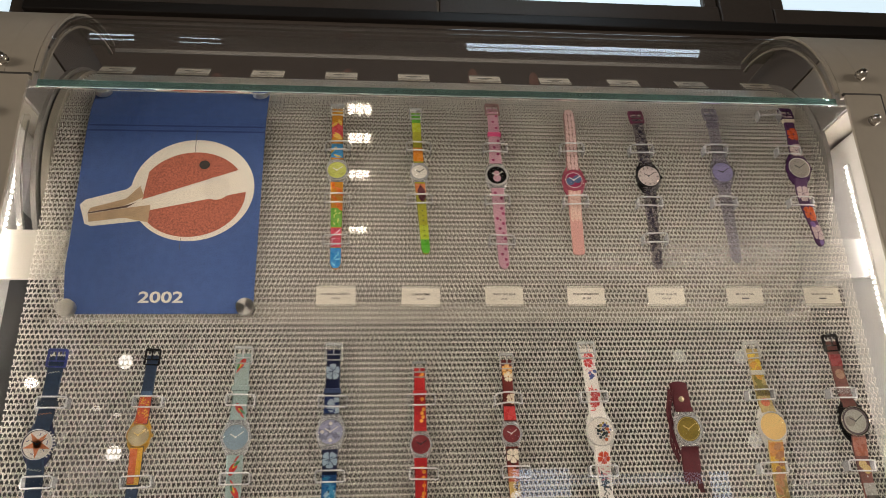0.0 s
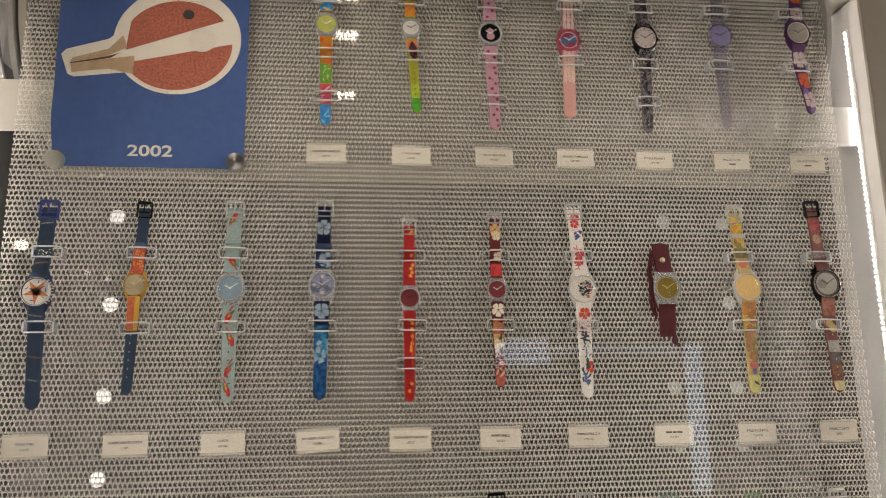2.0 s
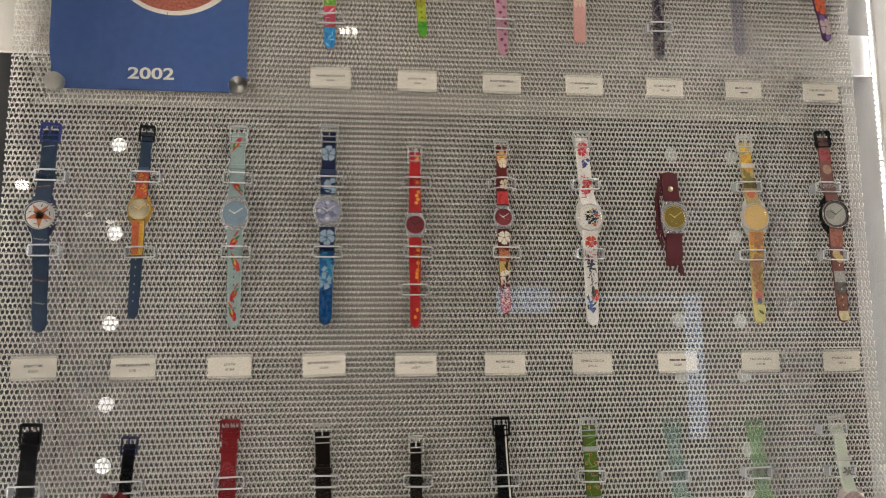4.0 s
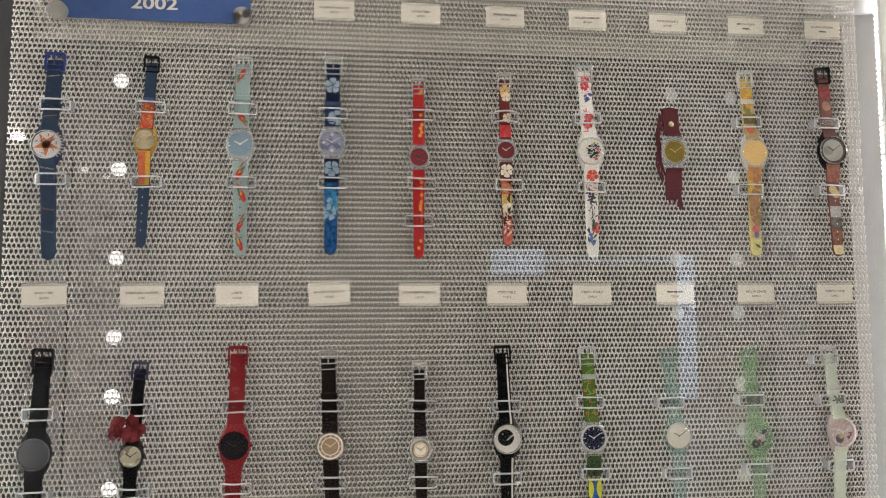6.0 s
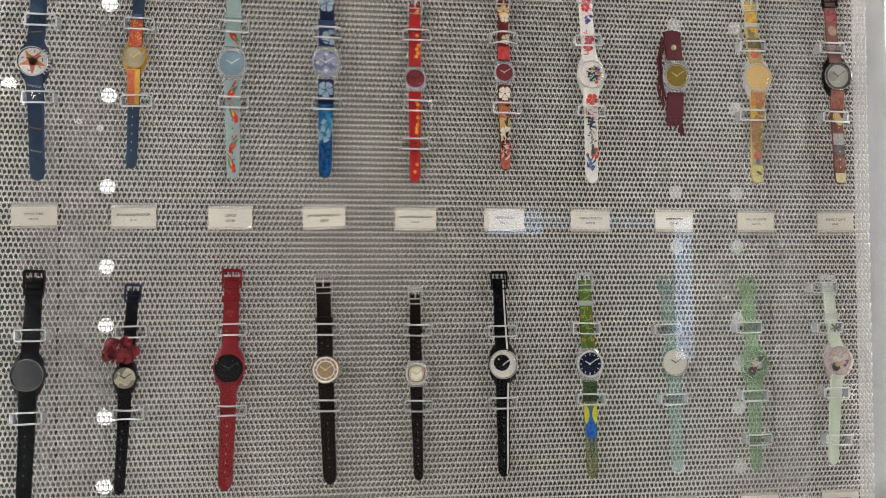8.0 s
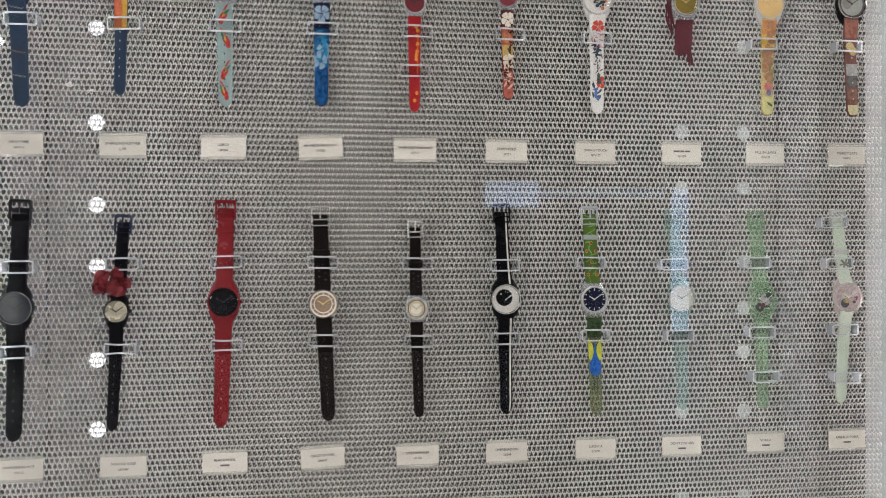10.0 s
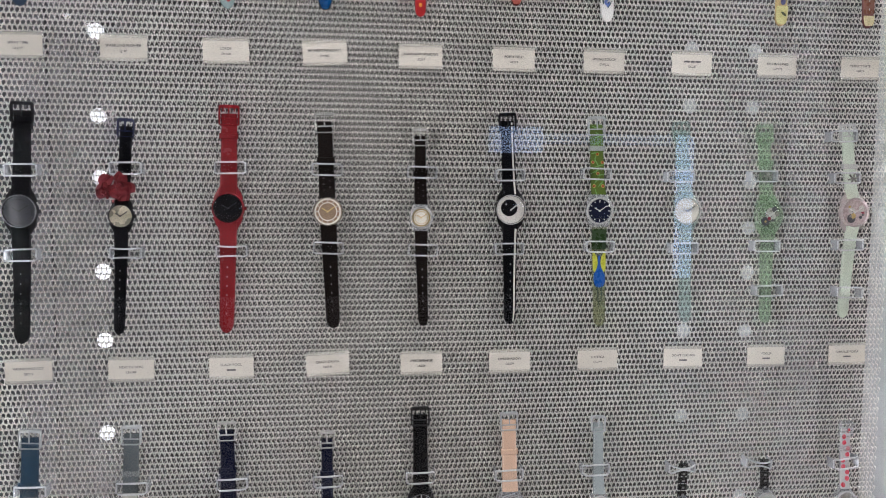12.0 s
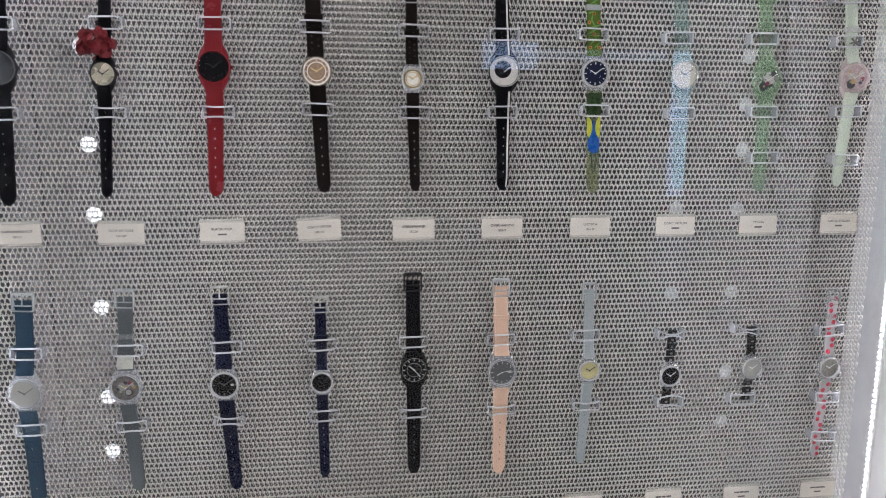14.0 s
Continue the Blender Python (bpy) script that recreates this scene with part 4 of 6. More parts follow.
                    loop.append(bm.verts.new(on_buckle(qx * (hw - rr) + rr * math.cos(radians(a0 + a)), py, d)))
            loops.append(loop)
        n = len(loops[0])
        for p, q in zip(loops, loops[1:] + loops[:1]):
            for j in range(n):
                bm.faces.new((p[j], p[(j + 1) % n], q[(j + 1) % n], q[j]))
        frame_part = part("buckle", bm, bmat, ob, smooth=True)
        part("buckle_bar", block(bmesh.new(), bu + bh * 0.17 * s_, bv0 - bh * 0.17 * c, bw - 0.002, 0.0014, 0.0058, 0.0068, lean, at, 0.0003), bmat, frame_part)
        part("buckle_pin", block(bmesh.new(), bu - bh * 0.13 * s_, bv0 + bh * 0.13 * c, 0.0014, bh * 0.62, 0.0064, 0.0076, lean, at, 0.0003), C_STEEL if steel else bmat, frame_part)
        if big and not steel:
            for px in (-0.27, 0.27):
                off = bh * 0.30
                part("buckle_tooth", block(bmesh.new(), bu + px * bw * c - off * s_, bv0 + px * bw * s_ + off * c, 0.0013, bh * 0.24, 0.0052, 0.0066, lean, at, 0.0003), bmat, frame_part)
    if keeper:
        ku, kv = upper.mid(keeper)
        km = block(bmesh.new(), ku, kv, upper.half(keeper) * 2 + 0.0026, 0.0055, upper.lift(keeper) - 0.001, upper.top(keeper) + 0.0016, 0, at, 0.0006)
        part("keeper_loop", km, keeper_mat or strap_mat, upper_part)
    if holes:
        bm = bmesh.new()
        for k in range(holes):
            s = 0.40 + 0.42 * k / max(1, holes - 1)
            u, v = lower.mid(s)
            n = 8
            vs = [bm.verts.new(bend(u + 0.0007 * math.cos(2 * math.pi * i / n), v + 0.0011 * math.sin(2 * math.pi * i / n), lower.top(s) + 0.0011) - at) for i in range(n)]
            bm.faces.new(vs)
        part("strap_holes", bm, hole_mat or HOLE_DARK, lower_part)
    for strap, owner, prints in ((upper, upper_part, upper_prints), (lower, lower_part, lower_prints)):
        for layer, (colour, make) in enumerate(prints):
            prints_part("strap_print", owner, at, strap, make(strap), colour, layer)
    return ob

# ---- strap and dial colours ----
def jelly(name, colour, body=0.6, tint=None):
    t = tint or tuple(0.55 + 0.45 * c for c in colour)
    return clear(name, t, body, colour, 0.15, 1.45)


S_NAVY = mat("denim_navy", (0.016, 0.036, 0.075), 0.6, vary=0.3, scale=300, bump=0.2, bump_scale=1400, spec=0.28)
S_BLACK = mat("black_strap", (0.006, 0.006, 0.0075), 0.26, vary=0.15, scale=80, bump=0.15, spec=0.14)
S_BROWNBLACK = mat("brown_black_leather", (0.010, 0.007, 0.006), 0.36, vary=0.25, scale=160, bump=0.35, bump_scale=900, spec=0.14)
S_RED = mat("red_strap", (0.175, 0.015, 0.018), 0.26, vary=0.12, bump=0.15, spec=0.4)
S_SCARLET = mat("scarlet_strap", (0.37, 0.022, 0.024), 0.32, vary=0.1, spec=0.3)
S_ICEBLUE = mat("pale_blue_grey_strap", (0.25, 0.33, 0.32), 0.5, vary=0.15, bump=0.1, spec=0.28)
S_INKBLUE = mat("ink_blue_strap", (0.008, 0.012, 0.04), 0.3, vary=0.1, spec=0.28)
S_WHITE = mat("white_strap", (0.72, 0.70, 0.66), 0.4, vary=0.05, spec=0.28)
S_BURGUNDY = mat("burgundy_leather", (0.085, 0.012, 0.018), 0.7, vary=0.25, scale=200, bump=0.4, bump_scale=900, spec=0.28)
S_MAROON = mat("maroon_strap", (0.12, 0.018, 0.015), 0.4, vary=0.2, spec=0.28)
S_YELLOWLEAF = mat("yellow_leaf_strap", (0.46, 0.35, 0.15), 0.4, vary=0.4, scale=90, spec=0.28)
S_TAUPE = mat("taupe_strap", (0.17, 0.065, 0.055), 0.45, vary=0.4, scale=100, spec=0.28)
S_TEAL = mat("teal_navy_strap", (0.010, 0.040, 0.078), 0.35, vary=0.2, scale=200, bump=0.2, bump_scale=700, spec=0.28)
S_SLATE = mat("slate_strap", (0.082, 0.096, 0.10), 0.45, vary=0.12, spec=0.28)
S_DEEPNAVY = mat("deep_navy_strap", (0.006, 0.008, 0.024), 0.28, vary=0.2, scale=120, bump=0.2, spec=0.25)
S_PEACH = mat("peach_strap", (0.68, 0.47, 0.34), 0.36, vary=0.06, spec=0.3)
S_SILVER = mat("silver_grey_strap", (0.36, 0.40, 0.40), 0.36, 0.2, vary=0.12, scale=300, spec=0.3)
S_PINK = mat("pink_strap", (0.50, 0.285, 0.345), 0.34, vary=0.08, spec=0.4)
S_SALMON = mat("salmon_strap", (0.60, 0.32, 0.29), 0.36, vary=0.06, spec=0.4)
S_ORANGE = mat("orange_strap", (0.52, 0.24, 0.035), 0.16, vary=0.3, scale=120, spec=0.4, coat=0.4)
S_YELLOW = mat("yellow_strap", (0.36, 0.36, 0.045), 0.16, vary=0.25, spec=0.4, coat=0.4)
S_PURPLE = mat("purple_strap", (0.07, 0.022, 0.085), 0.3, vary=0.15, spec=0.35)
S_GOLDORANGE = mat("golden_orange_plastic", (0.52, 0.30, 0.045), 0.3, 0.4, vary=0.12, spec=0.4)
J_PINK = jelly("pink_jelly", (0.60, 0.40, 0.38), 0.5)
J_GREY = jelly("smoky_jelly", (0.44, 0.40, 0.43), 0.22)
J_LILAC = jelly("lilac_jelly", (0.52, 0.49, 0.57), 0.2, (0.86, 0.845, 0.89))
J_ICE = jelly("ice_blue_jelly", (0.66, 0.76, 0.72), 0.14, (0.88, 0.95, 0.93))
J_GREEN = jelly("green_jelly", (0.54, 0.70, 0.49), 0.26, (0.87, 0.95, 0.85))
J_WHITEGREEN = jelly("milky_green_jelly", (0.80, 0.87, 0.74), 0.86, (0.94, 0.96, 0.91))
J_PEACOCK = jelly("peacock_green_jelly", (0.15, 0.23, 0.04), 0.72)
J_CLEAR = CLEAR_STRAP
C_BLACK = mat("black_plastic", (0.008, 0.008, 0.009), 0.22, vary=0.1)
C_NAVY = mat("navy_plastic", (0.018, 0.024, 0.07), 0.25, vary=0.1)
C_RED = mat("red_plastic", (0.21, 0.015, 0.02), 0.2, vary=0.06)
C_STEEL = mat("polished_steel", (0.88, 0.86, 0.81), 0.24, 0.5, vary=0.05)
C_WORNSTEEL = mat("worn_steel", (0.60, 0.56, 0.50), 0.2, 0.85, vary=0.15)
C_PURPLE = mat("purple_plastic", (0.06, 0.02, 0.075), 0.25)
C_PLUM = mat("plum_plastic", (0.14, 0.02, 0.06), 0.3)
C_WHITE = clear("frosted_white_plastic", (0.93, 0.93, 0.92), 0.72, (0.84, 0.83, 0.80), 0.12)
C_ROSE = jelly("rose_clear_plastic", (0.90, 0.81, 0.79), 0.48, (0.96, 0.93, 0.92))
C_MAGENTA = clear("magenta_clear_plastic", (0.95, 0.7, 0.74), 0.72, (0.55, 0.13, 0.19), 0.08, 1.6)
D_WHITE = mat("white_dial", (0.70, 0.67, 0.62), 0.45, vary=0.1, scale=500)
D_GOLD = mat("gold_dial", (0.88, 0.76, 0.50), 0.26, 0.7, vary=0.06, scale=90, aniso=0.9)
D_CHAMP = mat("champagne_dial", (0.84, 0.77, 0.58), 0.27, 0.7, vary=0.06, aniso=0.85)
D_BLUEGREY = mat("blue_grey_dial", (0.19, 0.27, 0.33), 0.4, vary=0.1)
D_BLUE = mat("pale_lilac_dial", (0.34, 0.355, 0.50), 0.28, 0.4, vary=0.25, scale=150)
D_DARKRED = mat("dark_red_dial", (0.21, 0.035, 0.042), 0.33, vary=0.15)
D_OLIVE = mat("olive_gold_dial", (0.24, 0.17, 0.025), 0.35, 0.5, vary=0.2)
D_AMBER = mat("amber_dial", (0.74, 0.50, 0.19), 0.32, 0.25, vary=0.12)
D_PALEYELLOW = mat("pale_yellow_dial", (0.60, 0.55, 0.27), 0.35, 0.2, vary=0.1)
BRASS = mat("movement_brass", (0.55, 0.40, 0.16), 0.3, 0.8, vary=0.2)
D_GREY = mat("grey_dial", (0.40, 0.40, 0.36), 0.4, vary=0.1)
D_SLATE = mat("slate_dial", (0.05, 0.052, 0.064), 0.35, vary=0.15)
D_BLACK = mat("black_dial", (0.010, 0.010, 0.012), 0.25)
D_NIGHT = mat("night_blue_dial", (0.010, 0.013, 0.035), 0.25)
D_ROSEGOLD = mat("rose_gold_dial", (0.66, 0.47, 0.32), 0.25, 0.5, vary=0.1, scale=120, aniso=0.9)
D_PEARL = mat("pearl_dial", (0.94, 0.90, 0.80), 0.26, 0.0, vary=0.06, aniso=0.9)
D_SILVER = mat("silver_dial", (0.84, 0.79, 0.66), 0.25, 0.4, vary=0.05, aniso=0.9)
D_LIME = mat("lime_dial", (0.50, 0.53, 0.12), 0.4, vary=0.25, scale=160)
D_PINKWHITE = mat("pinkish_dial", (0.55, 0.48, 0.46), 0.3, 0.2, vary=0.12)
D_VIOLET = mat("violet_dial", (0.22, 0.20, 0.36), 0.35, vary=0.2)
D_IRIS = mat("iridescent_dial", (0.22, 0.34, 0.62), 0.22, 0.6, vary=0.5, scale=130, aniso=0.9)
D_FADEDBLACK = mat("faded_black_dial", (0.11, 0.118, 0.115), 0.35, vary=0.12)
D_SKEL = mat("movement_grey", (0.25, 0.24, 0.22), 0.35, 0.7, vary=0.6, scale=350)
D_SKELRED = mat("movement_rosy", (0.52, 0.42, 0.42), 0.35, 0.5, vary=0.5, scale=350)
BRIDGE = mat("movement_bridge", (0.55, 0.54, 0.50), 0.3, 0.8, vary=0.2)


def movement(seed, n=13):
    """Wheels, bridges and jewels of a see-through dial."""
    rng = random.Random(seed)
    out = []
    for k in range(n):
        a, q = rng.uniform(0, 6.28), rng.uniform(0.1, 0.62)
        out.append((q * math.cos(a), q * math.sin(a), rng.uniform(0.06, 0.26) * (1 if k < 5 else 0.5), (D_SLATE, BRIDGE, BRASS, D_SKEL, BRIDGE, ink(0.3, 0.05, 0.08))[k % 6]))
    return out


def zig(s, x0=-0.8, x1=0.8, n=9, h=0.008):
    """A zigzag line of stitches across a strap at s."""
    def make(strap):
        out = []
        for k in range(n):
            x = x0 + (x1 - x0) * (k + 0.5) / n
            out.append(streak(strap, s + (0.004 if k % 2 else -0.004) + 0.012 * x, x, 0.0022, 0.0006, 60 if k % 2 else 120))
        return out
    return make


def many_dots(seed, n, r, s0=0.05, s1=0.95, spread=0.75):
    def make(strap):
        rng = random.Random(seed)
        return [dot(strap, s0 + (s1 - s0) * (k + rng.uniform(0.1, 0.9)) / n, rng.uniform(-spread, spread), r * rng.uniform(0.75, 1.15)) for k in range(n)]
    return make


def grid_dots(n, r, xs=(-0.45, 0.45), s0=0.06, s1=0.95):
    def make(strap):
        out = []
        for k in range(n):
            s = s0 + (s1 - s0) * k / (n - 1)
            out.append(dot(strap, s, xs[k % len(xs)], r))
        return out
    return make


def blooms(places, r, n=5):
    def make(strap):
        out = []
        for k, (s, x) in enumerate(places):
            out += petals(strap, s, x, r, n, 0.3 + k)
        return out
    return make


def dabs(places, r):
    return lambda strap: [dot(strap, s, x, r) for s, x in places]


def leaves(seed, n, long, wide, s0=0.03, s1=0.97, spread=0.7):
    def make(strap):
        rng = random.Random(seed)
        return [streak(strap, s0 + (s1 - s0) * (k + rng.random()) / n, rng.uniform(-spread, spread), long * rng.uniform(0.6, 1.3), wide * rng.uniform(0.6, 1.3), rng.uniform(0, 180)) for k in range(n)]
    return make


def leaf_rows(n, long, wide, s0=0.06, s1=0.94):
    """Rows of three long leaves that overlap like feathers."""
    def make(strap):
        out = []
        for k in range(n):
            s = s0 + (s1 - s0) * k / (n - 1)
            out += [streak(strap, s + 0.02 * abs(x), x * 0.9, long, wide, 6 * x + (k % 2) * 4) for x in (-0.66, 0.0, 0.66)]
        return out
    return make


def stitches(x=0.84, n=26, s0=0.03, s1=0.94):
    """A line of small stitches along both edges."""
    return lambda strap: [streak(strap, s0 + (s1 - s0) * k / n, q, 0.0018, 0.0005, 0) for k in range(n) for q in (-x, x)]


def bands(*pairs):
    return lambda strap: [band(a, b) for a, b in pairs]


def side_line(x, wide, s0=0.02, s1=0.98):
    def make(strap):
        n = 10
        a = [(s0 + (s1 - s0) * k / n, x - wide) for k in range(n + 1)]
        b = [(s1 + (s0 - s1) * k / n, x + wide) for k in range(n + 1)]
        return [a + b]
    return make


def parrots(places, turn=35):
    def body(strap):
        out = []
        for k, (s, x) in enumerate(places):
            t = turn * (1 if k % 2 else -1)
            out += [streak(strap, s, x, 0.0132, 0.0060, t), dot(strap, s + 0.052, x + 0.012 * t * 0.7, 0.0025), streak(strap, s - 0.085, x - 0.010 * t, 0.010, 0.0016, t)]
        return out

    def wing(strap):
        return [streak(strap, s - 0.018, x - 0.004 * turn * (1 if k % 2 else -1), 0.0075, 0.0021, turn * (0.6 if k % 2 else -1.2)) for k, (s, x) in enumerate(places)]

    def feather(strap):
        return [streak(strap, s - 0.04, x - 0.012 * turn * (1 if k % 2 else -1), 0.0092, 0.0022, turn * (0.5 if k % 2 else -1.3)) for k, (s, x) in enumerate(places)]

    def perch(strap):
        out = []
        for k, (s, x) in enumerate(places):
            out += [streak(strap, s - 0.06, x + 0.25, 0.006, 0.0007, 80), dot(strap, s + 0.045, x + 0.012 * turn * (0.75 if k % 2 else -0.75), 0.0005)]
        return out
    return [((0.43, 0.032, 0.028), body), ((0.60, 0.36, 0.05), wing), ((0.05, 0.17, 0.07), feather), ((0.06, 0.07, 0.05), perch)]


# ---- first row, partly on the drum ----
watch("glossy plastic watch with orange, green and blue strap and lime dial", -0.123, 0.366, 27, (-2, 98), (1, -125), S_ORANGE, CLEAR_CASE, D_LIME,
      lower_mat=S_ORANGE, widths=(16.5, 14.5), keeper=0, holes=0, pointers=HAND_STEEL, buckle_mat=J_CLEAR,
      upper_prints=[((0.05, 0.28, 0.55), bands((0.02, 0.30))), ((0.55, 0.07, 0.08), bands((0.42, 0.70))), ((0.7, 0.45, 0.08), leaves(3, 7, 0.012, 0.004))],
      lower_prints=[((0.10, 0.30, 0.03), bands((0.30, 0.52))), ((0.52, 0.06, 0.10), bands((0.53, 0.75))), ((0.02, 0.22, 0.52), bands((0.76, 0.99))),
                    ((0.62, 0.14, 0.02), leaves(4, 4, 0.014, 0.005, 0.02, 0.28)), ((0.45, 0.55, 0.15), leaves(9, 7, 0.006, 0.0015, 0.32, 0.5)), ((0.75, 0.45, 0.55), leaves(5, 5, 0.008, 0.0014, 0.55, 0.74)), ((0.2, 0.6, 0.8), leaves(6, 4, 0.008, 0.0018, 0.8, 0.96))])
watch("slim plastic watch with yellow and green strap and white dial", -0.024, 0.365, 23, (-3, 95), (7, -105), S_YELLOW, CLEAR_CASE, D_WHITE, widths=(13.5, 12), buckle_mat=J_CLEAR, keeper=0,
      upper_prints=[((0.10, 0.36, 0.04), bands((0.78, 0.99))), ((0.62, 0.22, 0.03), bands((0.02, 0.30))), ((0.45, 0.5, 0.05), bands((0.6, 0.78)))],
      lower_prints=[((0.60, 0.20, 0.08), bands((0.02, 0.14))), ((0.09, 0.02, 0.03), lambda st: [streak(st, 0.16, 0.2, 0.024, 0.009, 5)]), ((0.07, 0.34, 0.03), bands((0.80, 0.985))), ((0.38, 0.46, 0.04), bands((0.60, 0.80)))], holes=7)
watch("pink plastic watch with plum dots and dark dial", 0.071, 0.362, 29, (1, 110), (4, -120), S_PINK, CLEAR_CASE, D_BLACK, widths=(17, 15), ring_mat=C_STEEL, buckle_mat=J_PINK, keeper=0.5, keeper_mat=mat("hot_pink", (0.68, 0.08, 0.22), 0.35),
      pointers=HAND_STEEL, dial_parts=[(0, 0.2, 0.26, S_PINK), (0.02, -0.25, 0.34, S_PINK)],
      upper_prints=[((0.26, 0.03, 0.10), grid_dots(9, 0.0019, (-0.4, 0.45, -0.1, 0.6)))], lower_prints=[((0.26, 0.03, 0.10), grid_dots(15, 0.0020, (-0.45, 0.5, -0.2, 0.4, 0.6))), ], holes=5)
watch("translucent pink leaf relief watch with violet dial and magenta case", 0.167, 0.357, 30, (5, 108), (-1, -97), J_PINK, C_MAGENTA, mat("magenta_dial", (0.42, 0.05, 0.13), 0.25, 0.3), lower_mat=S_SALMON, widths=(17.5, 17), buckle=False, keeper=0, holes=0, pointers=HAND_STEEL, square=True, rings=[(0.80, 0.0008, C_MAGENTA), (0.70, 0.0003, HAND_STEEL)], dial_parts=[(-0.30, -0.10, 0.36, D_IRIS), (0.31, 0.10, 0.36, D_IRIS)],
      upper_prints=[((0.62, 0.43, 0.41), leaf_rows(9, 0.0145, 0.0042))], lower_prints=[((0.70, 0.49, 0.42), leaf_rows(4, 0.0145, 0.0044, 0.08, 0.40))])
watch("smoky translucent watch with dark spots, black case and pale dial", 0.263, 0.364, 32, (-2, 100), (-2, -121), J_GREY, C_BLACK, D_PINKWHITE, widths=(17.5, 15.5), buckle_mat=C_PLUM, keeper=0, holes=0, indices=HAND_DARK,
      upper_prints=[((0.03, 0.025, 0.04), many_dots(21, 44, 0.0016))], lower_prints=[((0.03, 0.025, 0.04), many_dots(22, 60, 0.0018))])
watch("translucent lilac watch with violet dial", 0.360, 0.371, 31, (3, 101), (1, -120), J_LILAC, J_LILAC, D_VIOLET, widths=(18.5, 15.5), buckle_mat=J_LILAC, keeper=0.75, hour=-70, hole_mat=ink(0.6, 0.58, 0.66))
watch("purple watch with red and white flowers and a curled strap tip", 0.463, 0.379, 33, (7, 97), (-3, -106), S_PURPLE, C_PURPLE, mat("ash_dial", (0.36, 0.335, 0.30), 0.3, 0.3, vary=0.2), widths=(18, 14.5), buckle_mat=C_PURPLE, keeper=0.80, keeper_mat=mat("cream_loop", (0.75, 0.66, 0.55), 0.4), bow=12, holes=0, pointers=HAND_DARK, rings=[(0.86, 0.0005, HAND_STEEL)],
      upper_prints=[((0.60, 0.10, 0.03), blooms([(0.5, 0.2)], 0.0100)), ((0.62, 0.50, 0.50), blooms([(0.16, 0.2), (0.92, -0.1)], 0.0105))],
      lower_prints=[((0.62, 0.50, 0.50), blooms([(0.22, 0.0), (0.80, 0.1)], 0.0110)), ((0.60, 0.11, 0.03), blooms([(0.52, 0.15)], 0.0105)), ((0.2, 0.12, 0.35), dabs([(0.68, -0.3), (0.95, 0.2)], 0.004))])

# ---- second row ----
denim = watch("dark denim watch with zigzag stitches and orange star dial", -0.4165, 0.050, 32, (4, 100), (4, -121), S_NAVY, C_NAVY, D_WHITE, widths=(18.5, 17), buckle_mat=mat("royal_blue_plastic", (0.02, 0.035, 0.22), 0.3), keeper=0.36, ring_mat=C_STEEL, ridges=C_STEEL,
      dial_parts=[], upper_prints=[((0.62, 0.60, 0.50), zig(0.78)), ((0.55, 0.22, 0.10), zig(0.22))], lower_prints=[((0.55, 0.22, 0.10), zig(0.50)), ((0.62, 0.60, 0.52), zig(0.72)), ((0.5, 0.5, 0.45), zig(0.10))])
bm = bmesh.new()
for k in range(5):
    a = radians(38 + 72 * k)
    px, py = math.sin(a), math.cos(a)
    vs = [bm.verts.new(Vector((0.0140 * px, -0.00905, 0.0140 * py))), bm.verts.new(Vector((0.0040 * py, -0.00905, -0.0040 * px))), bm.verts.new(Vector((-0.0040 * py, -0.00905, 0.0040 * px)))]
    bm.faces.new(vs)
part("star_print", bm, ink(0.55, 0.17, 0.07), denim)
bm = bmesh.new()
for k, (a, q, long) in enumerate(((80, 0.0098, 0.004), (130, 0.0092, 0.003), (200, 0.0100, 0.0035), (290, 0.0102, 0.003), (10, 0.0102, 0.003))):
    block(bm, -0.4165 + q * math.sin(radians(a)), 0.050 + q * math.cos(radians(a)), 0.0008, long, 0.009, 0.0093, radians(40 * k), bend(-0.4165, 0.050))
part("dial_fleck", bm, ink(0.05, 0.06, 0.16), denim)
watch("slim watch with navy and red flowered strap and gold dial", -0.318, 0.0575, 25, (4, 92), (-3, -115), S_NAVY, S_GOLDORANGE, D_GOLD, widths=(14.5, 12.5), buckle_mat=C_BLACK, keeper=0, pointers=HAND_GOLD,
      upper_prints=[((0.46, 0.07, 0.035), bands((0.01, 0.40))), ((0.66, 0.34, 0.06), many_dots(31, 60, 0.0008, 0.02, 0.38, 0.85)), ((0.05, 0.09, 0.16), bands((0.41, 0.48)))],
      lower_prints=[((0.60, 0.34, 0.04), bands((0.01, 0.36))), ((0.50, 0.12, 0.05), lambda st: [[(0.02, -0.9), (0.35, -0.9), (0.35, 0.2), (0.02, 0.2)]]), ((0.70, 0.45, 0.12), many_dots(32, 44, 0.0008, 0.03, 0.34, 0.6))], hole_mat=ink(0.4, 0.42, 0.45))
watch("pale blue watch with printed red parrots and clear case", -0.2195, 0.054, 31, (1, 98), (1, -121), S_ICEBLUE, CLEAR_CASE, D_BLUEGREY, widths=(18.5, 16.5), buckle_mat=J_CLEAR, keeper=0.47, pointers=HAND_STEEL,
      upper_prints=parrots([(0.16, 0.1), (0.84, -0.1)]), lower_prints=parrots([(0.12, -0.1), (0.35, 0.2), (0.66, 0.0), (0.86, -0.1)]))
